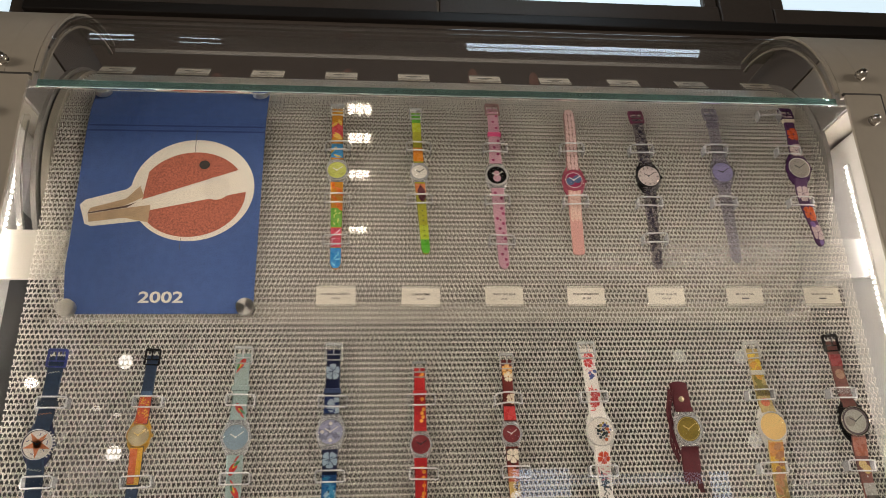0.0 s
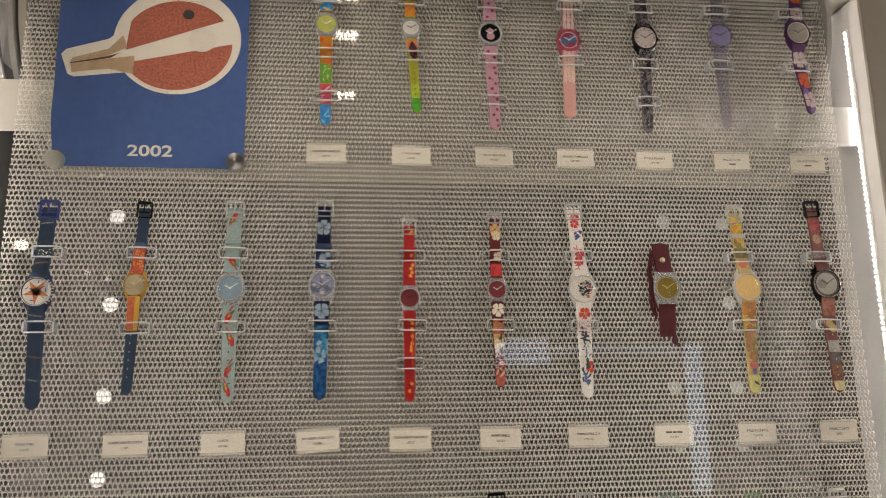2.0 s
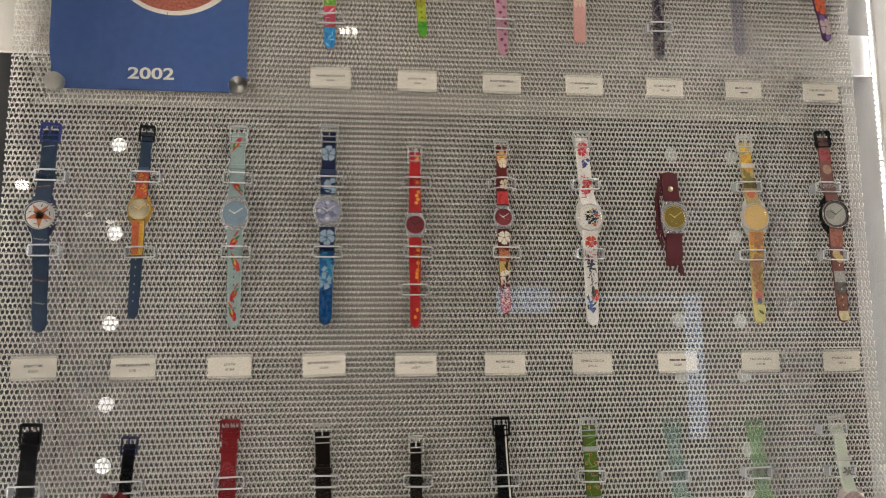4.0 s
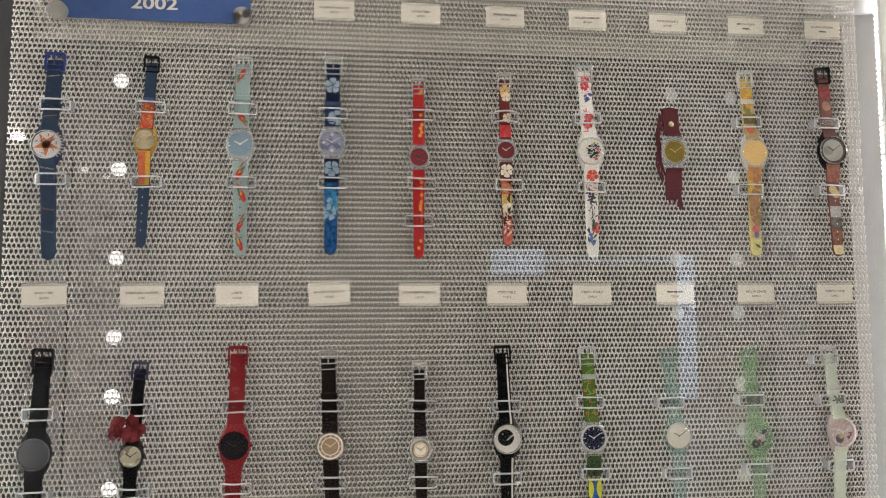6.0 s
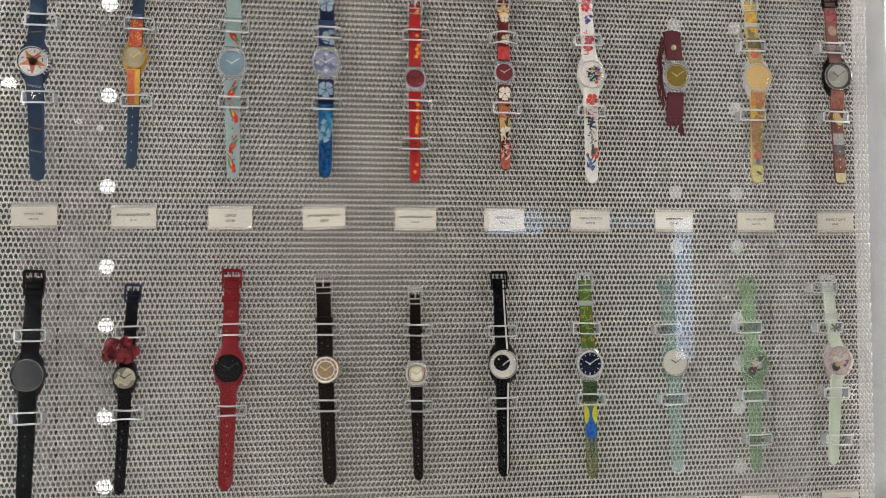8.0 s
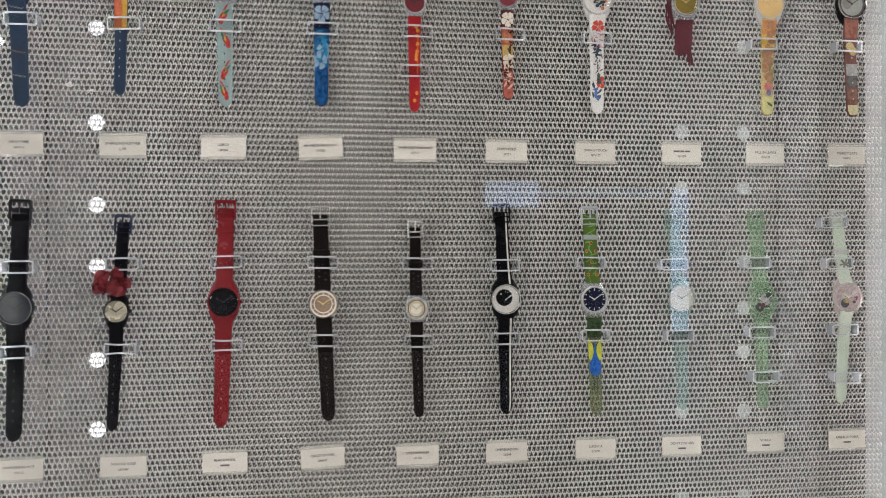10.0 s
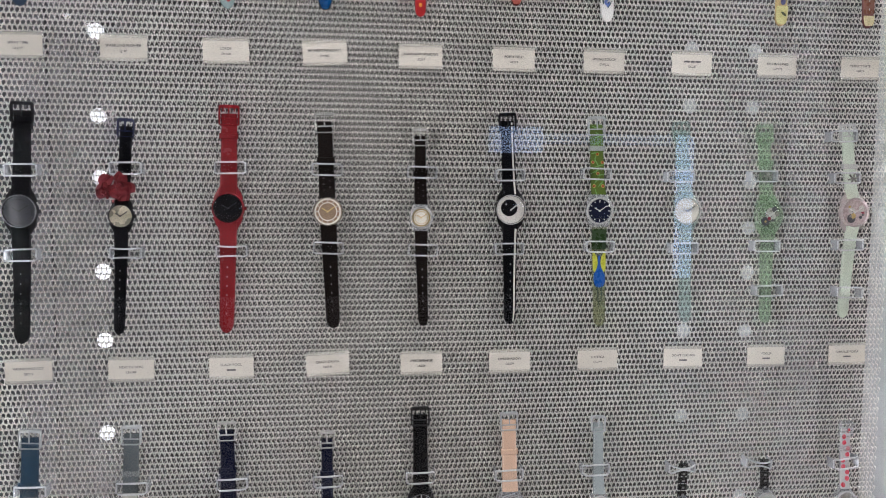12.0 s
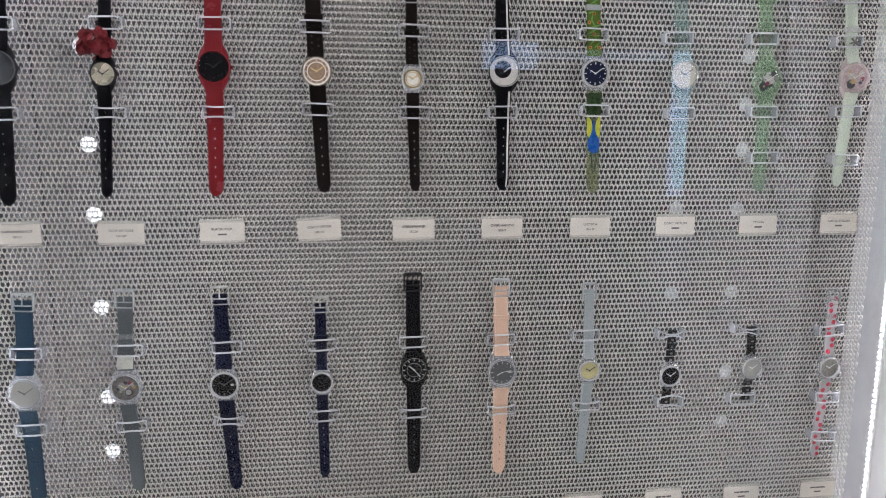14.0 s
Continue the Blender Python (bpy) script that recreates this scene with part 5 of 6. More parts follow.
watch("blue watch with white hibiscus flowers and clear case", -0.122, 0.058, 31, (1, 97), (-1, -123), S_INKBLUE, CLEAR_CASE, D_BLUE, dial_parts=[(0, 0.58, 0.12, D_WHITE), (0, -0.58, 0.13, D_WHITE), (-0.58, 0, 0.12, D_WHITE), (0.55, -0.1, 0.1, ink(0.45, 0.5, 0.6))], widths=(18, 16), buckle_mat=J_CLEAR, keeper=0.36, keeper_mat=mat("navy_loop", (0.03, 0.05, 0.11), 0.35), pointers=HAND_STEEL,
      upper_prints=[((0.012, 0.03, 0.11), bands((0.02, 0.30))), ((0.30, 0.38, 0.45), blooms([(0.66, -0.05), (0.14, 0.5)], 0.0092)), ((0.03, 0.05, 0.10), lambda st: [streak(st, 0.66 + 0.05 * math.sin(a), -0.05 + 0.3 * math.cos(a), 0.0055, 0.0007, 90 - math.degrees(a)) for a in (0.6, 1.9, 3.1, 4.4, 5.6)])],
      lower_prints=[((0.008, 0.055, 0.17), bands((0.24, 0.99))), ((0.01, 0.10, 0.25), bands((0.32, 0.62))), ((0.28, 0.38, 0.47), blooms([(0.10, 0.0), (0.46, 0.35), (0.56, -0.3)], 0.0088)), ((0.03, 0.06, 0.14), lambda st: [streak(st, c + 0.04 * math.sin(a), x + 0.3 * math.cos(a), 0.005, 0.0007, 90 - math.degrees(a)) for c, x in ((0.10, 0.0), (0.46, 0.35)) for a in (0.6, 1.9, 3.1, 4.4, 5.6)]), ((0.03, 0.20, 0.36), leaves(41, 9, 0.014, 0.0028, 0.26, 0.55)), ((0.012, 0.085, 0.24), leaves(42, 8, 0.012, 0.003, 0.6, 0.95))])
watch("slim red watch with orange and yellow blossoms and clear case", -0.027, 0.0435, 24, (0, 90), (0, -112), S_SCARLET, CLEAR_CASE, D_DARKRED, widths=(15, 13), buckle_mat=J_CLEAR, keeper=0.60, pointers=HAND_DARK,
      upper_prints=[((0.75, 0.32, 0.06), lambda st: [dot(st, s, x, 0.0021) for s, x in ((0.16, 0.2), (0.22, 0.5), (0.28, 0.3), (0.34, 0.6), (0.5, 0.4), (0.86, 0.2), (0.9, 0.5))])],
      lower_prints=[((0.75, 0.32, 0.05), lambda st: [dot(st, s, x, 0.0021) for s, x in ((0.1, 0.2), (0.14, 0.5), (0.2, 0.4), (0.28, 0.5), (0.36, 0.45), (0.4, 0.2), (0.44, 0.3), (0.8, 0.4), (0.88, 0.0))]), ((0.7, 0.15, 0.02), side_line(0.55, 0.08, 0.2, 0.6))], hole_mat=ink(0.2, 0.02, 0.02))
watch("slim maroon watch with cream and orange flowers and clear case", 0.0705, 0.053, 23, (0, 89), (2, -107), S_MAROON, CLEAR_CASE, D_DARKRED, widths=(14.5, 12.5), buckle_mat=J_CLEAR, keeper=0, pointers=HAND_STEEL, holes=0,
      upper_prints=[((0.72, 0.42, 0.14), blooms([(0.82, 0.0)], 0.0075)), ((0.74, 0.66, 0.5), blooms([(0.72, 0.2), (0.36, 0.5)], 0.006)), ((0.5, 0.05, 0.05), bands((0.02, 0.24)))],
      lower_prints=[((0.03, 0.01, 0.01), bands((0.02, 0.16))), ((0.50, 0.13, 0.07), bands((0.2, 0.38))), ((0.55, 0.38, 0.13), bands((0.38, 0.55))), ((0.05, 0.02, 0.01), leaves(51, 13, 0.012, 0.0016, 0.18, 0.66)), ((0.78, 0.70, 0.58), blooms([(0.10, 0.1), (0.56, 0.2)], 0.0078)), ((0.60, 0.24, 0.12), blooms([(0.30, -0.1)], 0.006)), ((0.42, 0.11, 0.08), bands((0.68, 0.985))), ((0.72, 0.52, 0.40), leaves(52, 14, 0.007, 0.002, 0.6, 0.86)), ((0.04, 0.015, 0.01), leaves(53, 12, 0.007, 0.0016, 0.55, 0.82))])
watch("white flowered plastic watch with frosted clear case", 0.169, 0.054, 33, (-6, 101), (1, -121), S_WHITE, C_WHITE, D_WHITE, widths=(19, 16.5), buckle_mat=J_CLEAR, keeper=0, pointers=HAND_DARK,
      upper_prints=[((0.55, 0.06, 0.06), blooms([(0.88, 0.1), (0.79, -0.1), (0.34, 0.2), (0.22, -0.1)], 0.0058)), ((0.07, 0.10, 0.26), leaves(61, 5, 0.007, 0.003, 0.56, 0.68)), ((0.6, 0.15, 0.15), leaves(62, 14, 0.006, 0.0016, 0.08, 0.45)), ((0.62, 0.30, 0.34), leaves(66, 12, 0.005, 0.0012, 0.62, 0.95))],
      lower_prints=[((0.58, 0.07, 0.03), blooms([(0.12, 0.1), (0.68, 0.6)], 0.0068)), ((0.03, 0.05, 0.07), leaves(63, 9, 0.008, 0.0026, 0.28, 0.42)), ((0.04, 0.08, 0.07), leaves(64, 9, 0.008, 0.003, 0.60, 0.86)), ((0.1, 0.16, 0.4), leaves(65, 4, 0.006, 0.003, 0.74, 0.86)), ((0.55, 0.22, 0.25), leaves(67, 14, 0.006, 0.0014, 0.12, 0.34)), ((0.12, 0.12, 0.12), leaves(68, 12, 0.006, 0.0013, 0.4, 0.66))],
      dial_parts=[(0.22 + 0.48 * math.cos(k * 2.4) * math.sqrt(k / 26), 0.02 + 0.62 * math.sin(k * 2.4) * math.sqrt(k / 26), 0.05 + 0.03 * (k % 3), (ink(0.03, 0.05, 0.06), ink(0.05, 0.08, 0.25), ink(0.03, 0.05, 0.05), ink(0.55, 0.14, 0.06), ink(0.4, 0.3, 0.08))[k % 5]) for k in range(26)])
cuff = watch("burgundy leather cuff watch with olive gold dial and frayed ends", 0.2675, 0.055, 32, (-3, 53), (0, -47), S_BURGUNDY, CLEAR_CASE, D_OLIVE, widths=(21, 23), buckle=False, keeper=0, holes=0, pointers=HAND_GOLD, square="both", rings=[(0.78, 0.0002, HAND_GOLD)])
cuff_at = cuff.location
rng = random.Random(71)
bm = bmesh.new()
for k in range(13):
    long = rng.uniform(0.009, 0.014) + (0.008 if k > 9 else 0)
    block(bm, 0.2675 - 0.0095 + 0.0175 * k / 12, 0.055 - 0.045 - long / 2, 0.0017, long, 0.0035, 0.0056, rng.uniform(-0.12, 0.15), cuff_at, 0.0004)
part("fringe", bm, S_BURGUNDY, cuff)
# laces that run round the side of the cuff
for k in range(4):
    bm = bmesh.new()
    rings = []
    for i in range(15):
        f = i / 14
        u = 0.2675 - 0.0105 - 0.0013 * k - 0.0050 * math.sin(f * math.pi) ** 0.7 + 0.0009 * math.sin(f * 15 + k * 2)
        v = 0.055 + 0.044 - (0.070 + 0.003 * k) * f
        rings.append([bm.verts.new(bend(u + dx, v, 0.004 + 0.0012 * math.sin(f * 11 + k) + dd) - cuff_at) for dx, dd in ((-0.0012, 0), (0, 0.0014), (0.0012, 0), (0, -0.0012))])
    for p, q in zip(rings, rings[1:]):
        for n in range(4):
            bm.faces.new((p[n], p[(n + 1) % 4], q[(n + 1) % 4], q[n]))
    bm.faces.new(rings[0]), bm.faces.new(rings[-1])
    part("lace", bm, S_BURGUNDY, cuff, smooth=True)
part("rivet", lathe(bmesh.new(), 0.2675 - 0.002, 0.055 + 0.033, cuff_at, [(0.0032, 0.0055), (0.0032, 0.0064), (0.0018, 0.0074)], 18), D_GOLD, cuff, smooth=True)
watch("frosted watch with yellow autumn leaf strap and amber dial", 0.365, 0.0565, 34, (-7, 97), (-1, -122), S_YELLOWLEAF, C_WHITE, D_AMBER, widths=(18.5, 15.5), buckle_mat=C_WHITE, keeper=0.62, keeper_mat=C_WHITE, pointers=HAND_GOLD, holes=0,
      upper_prints=[((0.16, 0.12, 0.04), bands((0.26, 0.42))), ((0.20, 0.17, 0.04), leaves(81, 9, 0.012, 0.007, 0.35, 0.75)), ((0.66, 0.44, 0.05), leaves(84, 7, 0.012, 0.007, 0.55, 0.95)), ((0.60, 0.30, 0.05), leaves(82, 5, 0.010, 0.005, 0.55, 0.9)), ((0.62, 0.16, 0.08), dabs([(0.16, -0.1)], 0.005))],
      lower_prints=[((0.50, 0.22, 0.06), bands((0.02, 0.16))), ((0.62, 0.40, 0.06), bands((0.16, 0.32))), ((0.24, 0.17, 0.06), leaves(83, 11, 0.014, 0.008, 0.3, 0.66)), ((0.36, 0.17, 0.08), leaves(85, 8, 0.012, 0.007, 0.05, 0.6)), ((0.58, 0.54, 0.22), bands((0.80, 0.98))), ((0.52, 0.15, 0.12), dabs([(0.70, 0.0)], 0.0055)), ((0.07, 0.08, 0.03), lambda st: [streak(st, 0.88, 0.3, 0.009, 0.003, 60)]), ((0.12, 0.12, 0.25), dabs([(0.76, 0.1)], 0.0035))])
watch("black cased watch with brown and grey collage strap and silvery dial", 0.462, 0.0605, 35, (-6, 101), (4, -125), S_TAUPE, C_BLACK, D_GREY, widths=(18, 15), buckle_mat=C_BLACK, keeper=0.24, keeper_mat=CLEAR_CASE, ring_mat=C_WORNSTEEL, ridges=C_STEEL, pointers=HAND_DARK, rings=[(0.84, 0.0013, mat("dusky_plum_ring", (0.07, 0.05, 0.06), 0.35))], dial_parts=[(-0.34, 0.0, 0.34, mat("dusky_dial", (0.26, 0.25, 0.22), 0.4))],
      upper_prints=[((0.30, 0.05, 0.055), bands((0.62, 0.8))), ((0.36, 0.22, 0.15), lambda st: [dot(st, 0.5, 0, 0.006)])],
      lower_prints=[((0.30, 0.11, 0.075), bands((0.02, 0.2))), ((0.55, 0.40, 0.16), dabs([(0.28, -0.2), (0.33, 0.3)], 0.005)), ((0.36, 0.36, 0.34), bands((0.46, 0.58))), ((0.10, 0.09, 0.085), bands((0.58, 0.70))), ((0.20, 0.08, 0.05), bands((0.70, 0.86))), ((0.64, 0.56, 0.32), bands((0.88, 0.98)))], hole_mat=ink(0.6, 0.6, 0.58))

# ---- third row ----
watch("black plastic watch with slate dial", -0.4175, -0.2675, 34, (4, 106), (-4, -131), S_BLACK, C_BLACK, mat("grey_slate_dial", (0.085, 0.088, 0.10), 0.3, 0.3, vary=0.2, scale=200), widths=(19.5, 17.5), keeper=0.82, rings=[(0.70, 0.0002, HAND_DARK)], ring_mat=mat("grey_ring", (0.34, 0.34, 0.36), 0.25, 0.6), pointers=HAND_DARK, hole_mat=ink(0.23, 0.23, 0.22))
noir = watch("slim black watch with a red cloth flower and cream dial", -0.3235, -0.272, 25, (6, 96), (-6, -119), S_BLACK, C_BLACK, D_CHAMP, widths=(15, 12.5), buckle_mat=C_NAVY, keeper=0, pointers=HAND_DARK, hole_mat=ink(0.23, 0.23, 0.22))
PETAL = mat("red_cloth_petal", (0.17, 0.008, 0.013), 0.75, vary=0.5, scale=160, bump=0.4, bump_scale=500)
rng = random.Random(5)
for k in range(26):
    a, q = rng.uniform(0, 6.28), rng.uniform(0.15, 1) ** 0.6
    cx, cz, cd = 0.0155 * q * math.cos(a), 0.0105 * q * math.sin(a), 0.012 + 0.009 * (1 - q)
    bm = bmesh.new()
    m = Matrix.Translation((-0.005 + cx, -cd, 0.0285 + cz)) @ Euler((rng.uniform(-0.9, 0.9), rng.uniform(0, 6.28), rng.uniform(-0.9, 0.9))).to_matrix().to_4x4()
    rows = []
    for i in range(5):
        row = []
        for j in range(5):
            x, y = (i / 4 - 0.5) * 0.0125, (j / 4 - 0.5) * 0.0105
            row.append(bm.verts.new(m @ Vector((x * (1 - (j / 4 - 0.5) ** 2), 0.0022 * math.sin(i * 1.7 + k) * (j / 4) + 60 * x * x * 0.5, y))))
        rows.append(row)
    for i in range(4):
        for j in range(4):
            bm.faces.new((rows[i][j], rows[i + 1][j], rows[i + 1][j + 1], rows[i][j + 1]))
    part("petal", bm, PETAL, noir, smooth=True)
watch("red plastic watch with black mirror dial", -0.2205, -0.264, 33, (2, 103), (-4, -127), S_RED, C_RED, D_BLACK, widths=(19, 17), buckle_mat=C_RED, keeper=0.72, ring_mat=C_RED, pointers=HAND_DARK, hole_mat=ink(0.35, 0.28, 0.28))
watch("dark brown leather watch with steel case and rose gold dial", -0.1215, -0.267, 31, (-3, 100), (5, -121), S_BROWNBLACK, C_WORNSTEEL, D_ROSEGOLD, lugs=False, widths=(18, 16.5), buckle_mat=C_STEEL, keeper=0.50, pointers=HAND_GOLD, indices=HAND_STEEL, ring_mat=C_WORNSTEEL, rings=[(0.84, 0.0008, D_PEARL), (0.60, 0.0004, D_PEARL)], hole_mat=ink(0.25, 0.24, 0.23),
      upper_prints=[((0.04, 0.03, 0.03), grid_dots(6, 0.0012, (-0.4, 0.4), 0.1, 0.3))])
watch("slim dark leather watch with bright pearl dial", -0.026, -0.273, 24, (-1, 92), (3, -114), S_BROWNBLACK, CLEAR_CASE, D_PEARL, widths=(14.5, 12.5), buckle_mat=C_STEEL, keeper=0.45, ring_mat=C_STEEL, rings=[(0.74, 0.0007, BRASS), (0.56, 0.0003, HAND_GOLD)], upper_prints=[((0.04, 0.03, 0.03), grid_dots(9, 0.0009, (-0.4, 0.4), 0.08, 0.4))], pointers=HAND_GOLD, hole_mat=ink(0.25, 0.24, 0.23))
watch("black watch with white side stripe and black disc on white dial", 0.0685, -0.2645, 33, (-4, 101), (1, -122), S_BLACK, C_BLACK, D_WHITE, widths=(17.5, 15), buckle_mat=C_BLACK, keeper=0, ring_mat=C_STEEL, pointers=HAND_STEEL, hour=50, minute=55, dial_parts=[(-0.12, 0.12, 0.55, D_BLACK), (-0.34, 0.36, 0.05, D_WHITE)], hole_mat=ink(0.25, 0.25, 0.24),
      upper_prints=[((0.68, 0.65, 0.58), side_line(0.62, 0.12))], lower_prints=[((0.68, 0.65, 0.58), side_line(0.66, 0.14, 0.05, 0.97))])
watch("translucent watch with a printed peacock strap and black dial", 0.1645, -0.2655, 30, (-4, 100), (4, -125), J_PEACOCK, CLEAR_CASE, D_NIGHT, lower_mat=jelly("olive_jelly", (0.42, 0.46, 0.25), 0.3), widths=(17.5, 15.5), buckle_mat=J_CLEAR, keeper=0.66, keeper_mat=J_CLEAR, ring_mat=C_STEEL, indices=HAND_STEEL, pointers=HAND_STEEL, holes=0,
      upper_prints=[((0.58, 0.42, 0.08), dabs([(0.12, -0.6), (0.12, 0.6), (0.30, 0.0), (0.46, -0.7), (0.46, 0.7), (0.58, 0.0)], 0.0019)), ((0.35, 0.06, 0.02), dabs([(0.12, -0.6), (0.12, 0.6), (0.30, 0.0), (0.46, -0.7), (0.46, 0.7), (0.58, 0.0)], 0.0014)), ((0.16, 0.34, 0.07), leaves(91, 14, 0.012, 0.0012))],
      lower_prints=[((0.03, 0.06, 0.02), bands((0.02, 0.22))), ((0.52, 0.52, 0.04), lambda st: [streak(st, 0.36, -0.65, 0.030, 0.007, 8), streak(st, 0.36, 0.65, 0.030, 0.007, -8)]), ((0.012, 0.085, 0.36), lambda st: [[(0.27, 0.0), (0.30, 0.16), (0.37, 0.2), (0.42, 0.42), (0.47, 0.84), (0.52, 0.95), (0.565, 0.82), (0.60, 0.5), (0.605, 0.0), (0.60, -0.5), (0.565, -0.82), (0.52, -0.95), (0.47, -0.84), (0.42, -0.42), (0.37, -0.2), (0.30, -0.16)]]), ((0.03, 0.05, 0.05), lambda st: [streak(st, 0.68, -0.28, 0.028, 0.0012, 3), streak(st, 0.68, 0.28, 0.028, 0.0012, -3)])])
watch("ice blue translucent watch with silver sunburst dial", 0.2625, -0.2655, 31, (-8, 96), (3, -122), J_ICE, J_ICE, D_SILVER, widths=(18.5, 16), buckle_mat=J_ICE, keeper=0.52, ring_mat=C_STEEL, pointers=HAND_DARK, holes=0)
watch("light green translucent skeleton watch", 0.357, -0.270, 33, (-7, 99), (2, -120), J_GREEN, J_GREEN, J_GREEN, widths=(18, 15.5), buckle_mat=J_GREEN, keeper=0.56, ring_mat=CLEAR_CASE, pointers=HAND_STEEL, dial_parts=[(-0.3, -0.4, 0.3, D_SLATE), (0.1, 0.1, 0.4, BRIDGE)] + movement(1), hole_mat=ink(0.5, 0.62, 0.48))
watch("milky green translucent skeleton watch with rosy case", 0.4575, -0.2665, 34, (-10, 98), (-6, -119), J_WHITEGREEN, C_ROSE, D_SKELRED, widths=(17, 15), buckle_mat=C_WHITE, keeper=0.48, keeper_mat=C_WHITE, ring_mat=C_ROSE, pointers=HAND_STEEL, dial_parts=[(-0.25, -0.4, 0.3, D_SLATE)] + movement(2), hole_mat=ink(0.75, 0.78, 0.7))
for lu, lv in ((0.353, -0.2265), (0.4535, -0.229)):
    at = bend(lu, lv, 0.0)
    charm = thing("bow_charm", at, "tiny dark metal bow charm on a translucent strap", "charm")
    bm = bmesh.new()
    for k in range(6):
        a = radians(60 * k + 15)
        block(bm, lu + 0.0034 * math.cos(a), lv + 0.0028 * math.sin(a), 0.0016, 0.0062, 0.0085, 0.0098, a + 1.57, at, 0.0003)
    part("bow", bm, D_SKEL, charm)

# ---- fourth row ----
watch("teal blue watch with clear case and grey cream dial", -0.422, -0.590, 33, (5, 105), (2, -124), S_TEAL, CLEAR_CASE, D_GREY, widths=(19, 18), buckle_mat=J_CLEAR, keeper=0.36, ring_mat=CLEAR_CASE, pointers=HAND_DARK, holes=2, hole_mat=ink(0.25, 0.25, 0.25))
watch("slate grey watch with clear case and grey skeleton dial", -0.324, -0.588, 32, (4, 104), (5, -117), S_SLATE, CLEAR_CASE, D_SKEL, widths=(17.5, 16), buckle_mat=J_CLEAR, keeper=0.46, keeper_mat=CLEAR_CASE, ring_mat=CLEAR_CASE, pointers=HAND_STEEL, holes=0, dial_parts=[(0.15, 0.3, 0.22, ink(0.34, 0.35, 0.40)), (-0.2, 0.1, 0.3, D_GREY), (0.2, -0.3, 0.25, D_SLATE)] + movement(3, 9), upper_prints=[((0.50, 0.50, 0.44), bands((0.02, 0.20)))])
watch("dark navy leather watch with steel buckle and black dial", -0.225, -0.589, 30, (-1, 106), (7, -121), S_DEEPNAVY, CLEAR_CASE, D_BLACK, widths=(18.5, 15.5), buckle_mat=C_STEEL, keeper=0.46, ring_mat=C_STEEL, date=True, pointers=mat("pointer_grey", (0.10, 0.10, 0.11), 0.4), indices=mat("grey_marks", (0.12, 0.12, 0.12), 0.4), hole_mat=ink(0.25, 0.25, 0.25))
watch("slim deep navy watch with clear case and brown black dial", -0.124, -0.5905, 24, (0, 94), (1, -111), S_DEEPNAVY, CLEAR_CASE, D_BLACK, widths=(13.5, 12.5), buckle_mat=C_STEEL, keeper=0.48, ring_mat=C_STEEL, pointers=HAND_DARK, hole_mat=ink(0.25, 0.25, 0.25), upper_prints=[((0.5, 0.5, 0.52), stitches(0.8, 8, 0.03, 0.36))])
watch("black plastic watch with white hour marks on black dial", -0.025, -0.5805, 32, (-1, 107), (0, -122), S_BLACK, C_BLACK, D_BLACK, widths=(18, 16.5), buckle_mat=mat("gunmetal", (0.06, 0.06, 0.06), 0.3, 0.8), keeper=0, ring_mat=C_BLACK, indices=ink(0.7, 0.69, 0.65), rings=[(0.84, 0.0002, ink(0.45, 0.44, 0.42)), (0.5, 0.0003, ink(0.25, 0.25, 0.24))], hour=-50, minute=140, pointers=HAND_STEEL, hole_mat=ink(0.25, 0.25, 0.25))
watch("peach watch with clear case and faded black dial", 0.072, -0.587, 32, (-2, 105), (-1, -122), S_PEACH, CLEAR_CASE, D_FADEDBLACK, date=True, upper_prints=[((0.80, 0.66, 0.54), stitches())], lower_prints=[((0.80, 0.66, 0.54), stitches())], widths=(19, 16.5), buckle_mat=J_CLEAR, keeper=0.55, ring_mat=CLEAR_CASE, pointers=HAND_STEEL, indices=ink(0.7, 0.7, 0.66), hour=-120, minute=80, hole_mat=ink(0.16, 0.08, 0.05))
watch("slim silver grey watch with pale yellow dial", 0.1715, -0.589, 24, (-2, 100), (-5, -113), S_SILVER, CLEAR_CASE, D_PALEYELLOW, upper_prints=[((0.66, 0.67, 0.64), stitches(n=22))], lower_prints=[((0.66, 0.67, 0.64), stitches(n=24))], widths=(14.5, 12.5), buckle_mat=J_CLEAR, keeper=0, ring_mat=C_STEEL, pointers=HAND_DARK, hole_mat=ink(0.25, 0.25, 0.25))


def bracelet_watch(label, x, z, dia, up, down, dial_mat):
    """A small watch on a dark metal link bracelet."""
    ob = watch(label, x, z, dia, (up[0], dia * 0.46 + 1), (down[0], -dia * 0.46 - 1), C_BLACK, CLEAR_CASE, dial_mat, widths=(9, 9), buckle=False, keeper=0, holes=0, pointers=HAND_STEEL, ring_mat=C_STEEL)
    at, r = ob.location, dia / 2000
    for (ex, ez), sgn in ((up, 1), (down, -1)):
        n = max(2, int((abs(ez) / 1000 - r) / 0.0072))
        for k in range(n):
            f = (k + 0.5) / n
            v = z + sgn * (r * 1.1 + (abs(ez) / 1000 - r * 1.1) * f)
            u = x + ex / 1000 * (0.2 + 0.8 * f)
            bm = block(bmesh.new(), u, v, 0.0098, 0.0062, 0.003, 0.0062, 0, at, 0.0008)
            link = part("link", bm, C_BLACK, ob)
            bm = block(bmesh.new(), u, v, 0.0030, 0.0022, 0.0064, 0.0069, 0, at, 0.0004)
            part("link_inlay", bm, D_SKEL, link)
    return ob


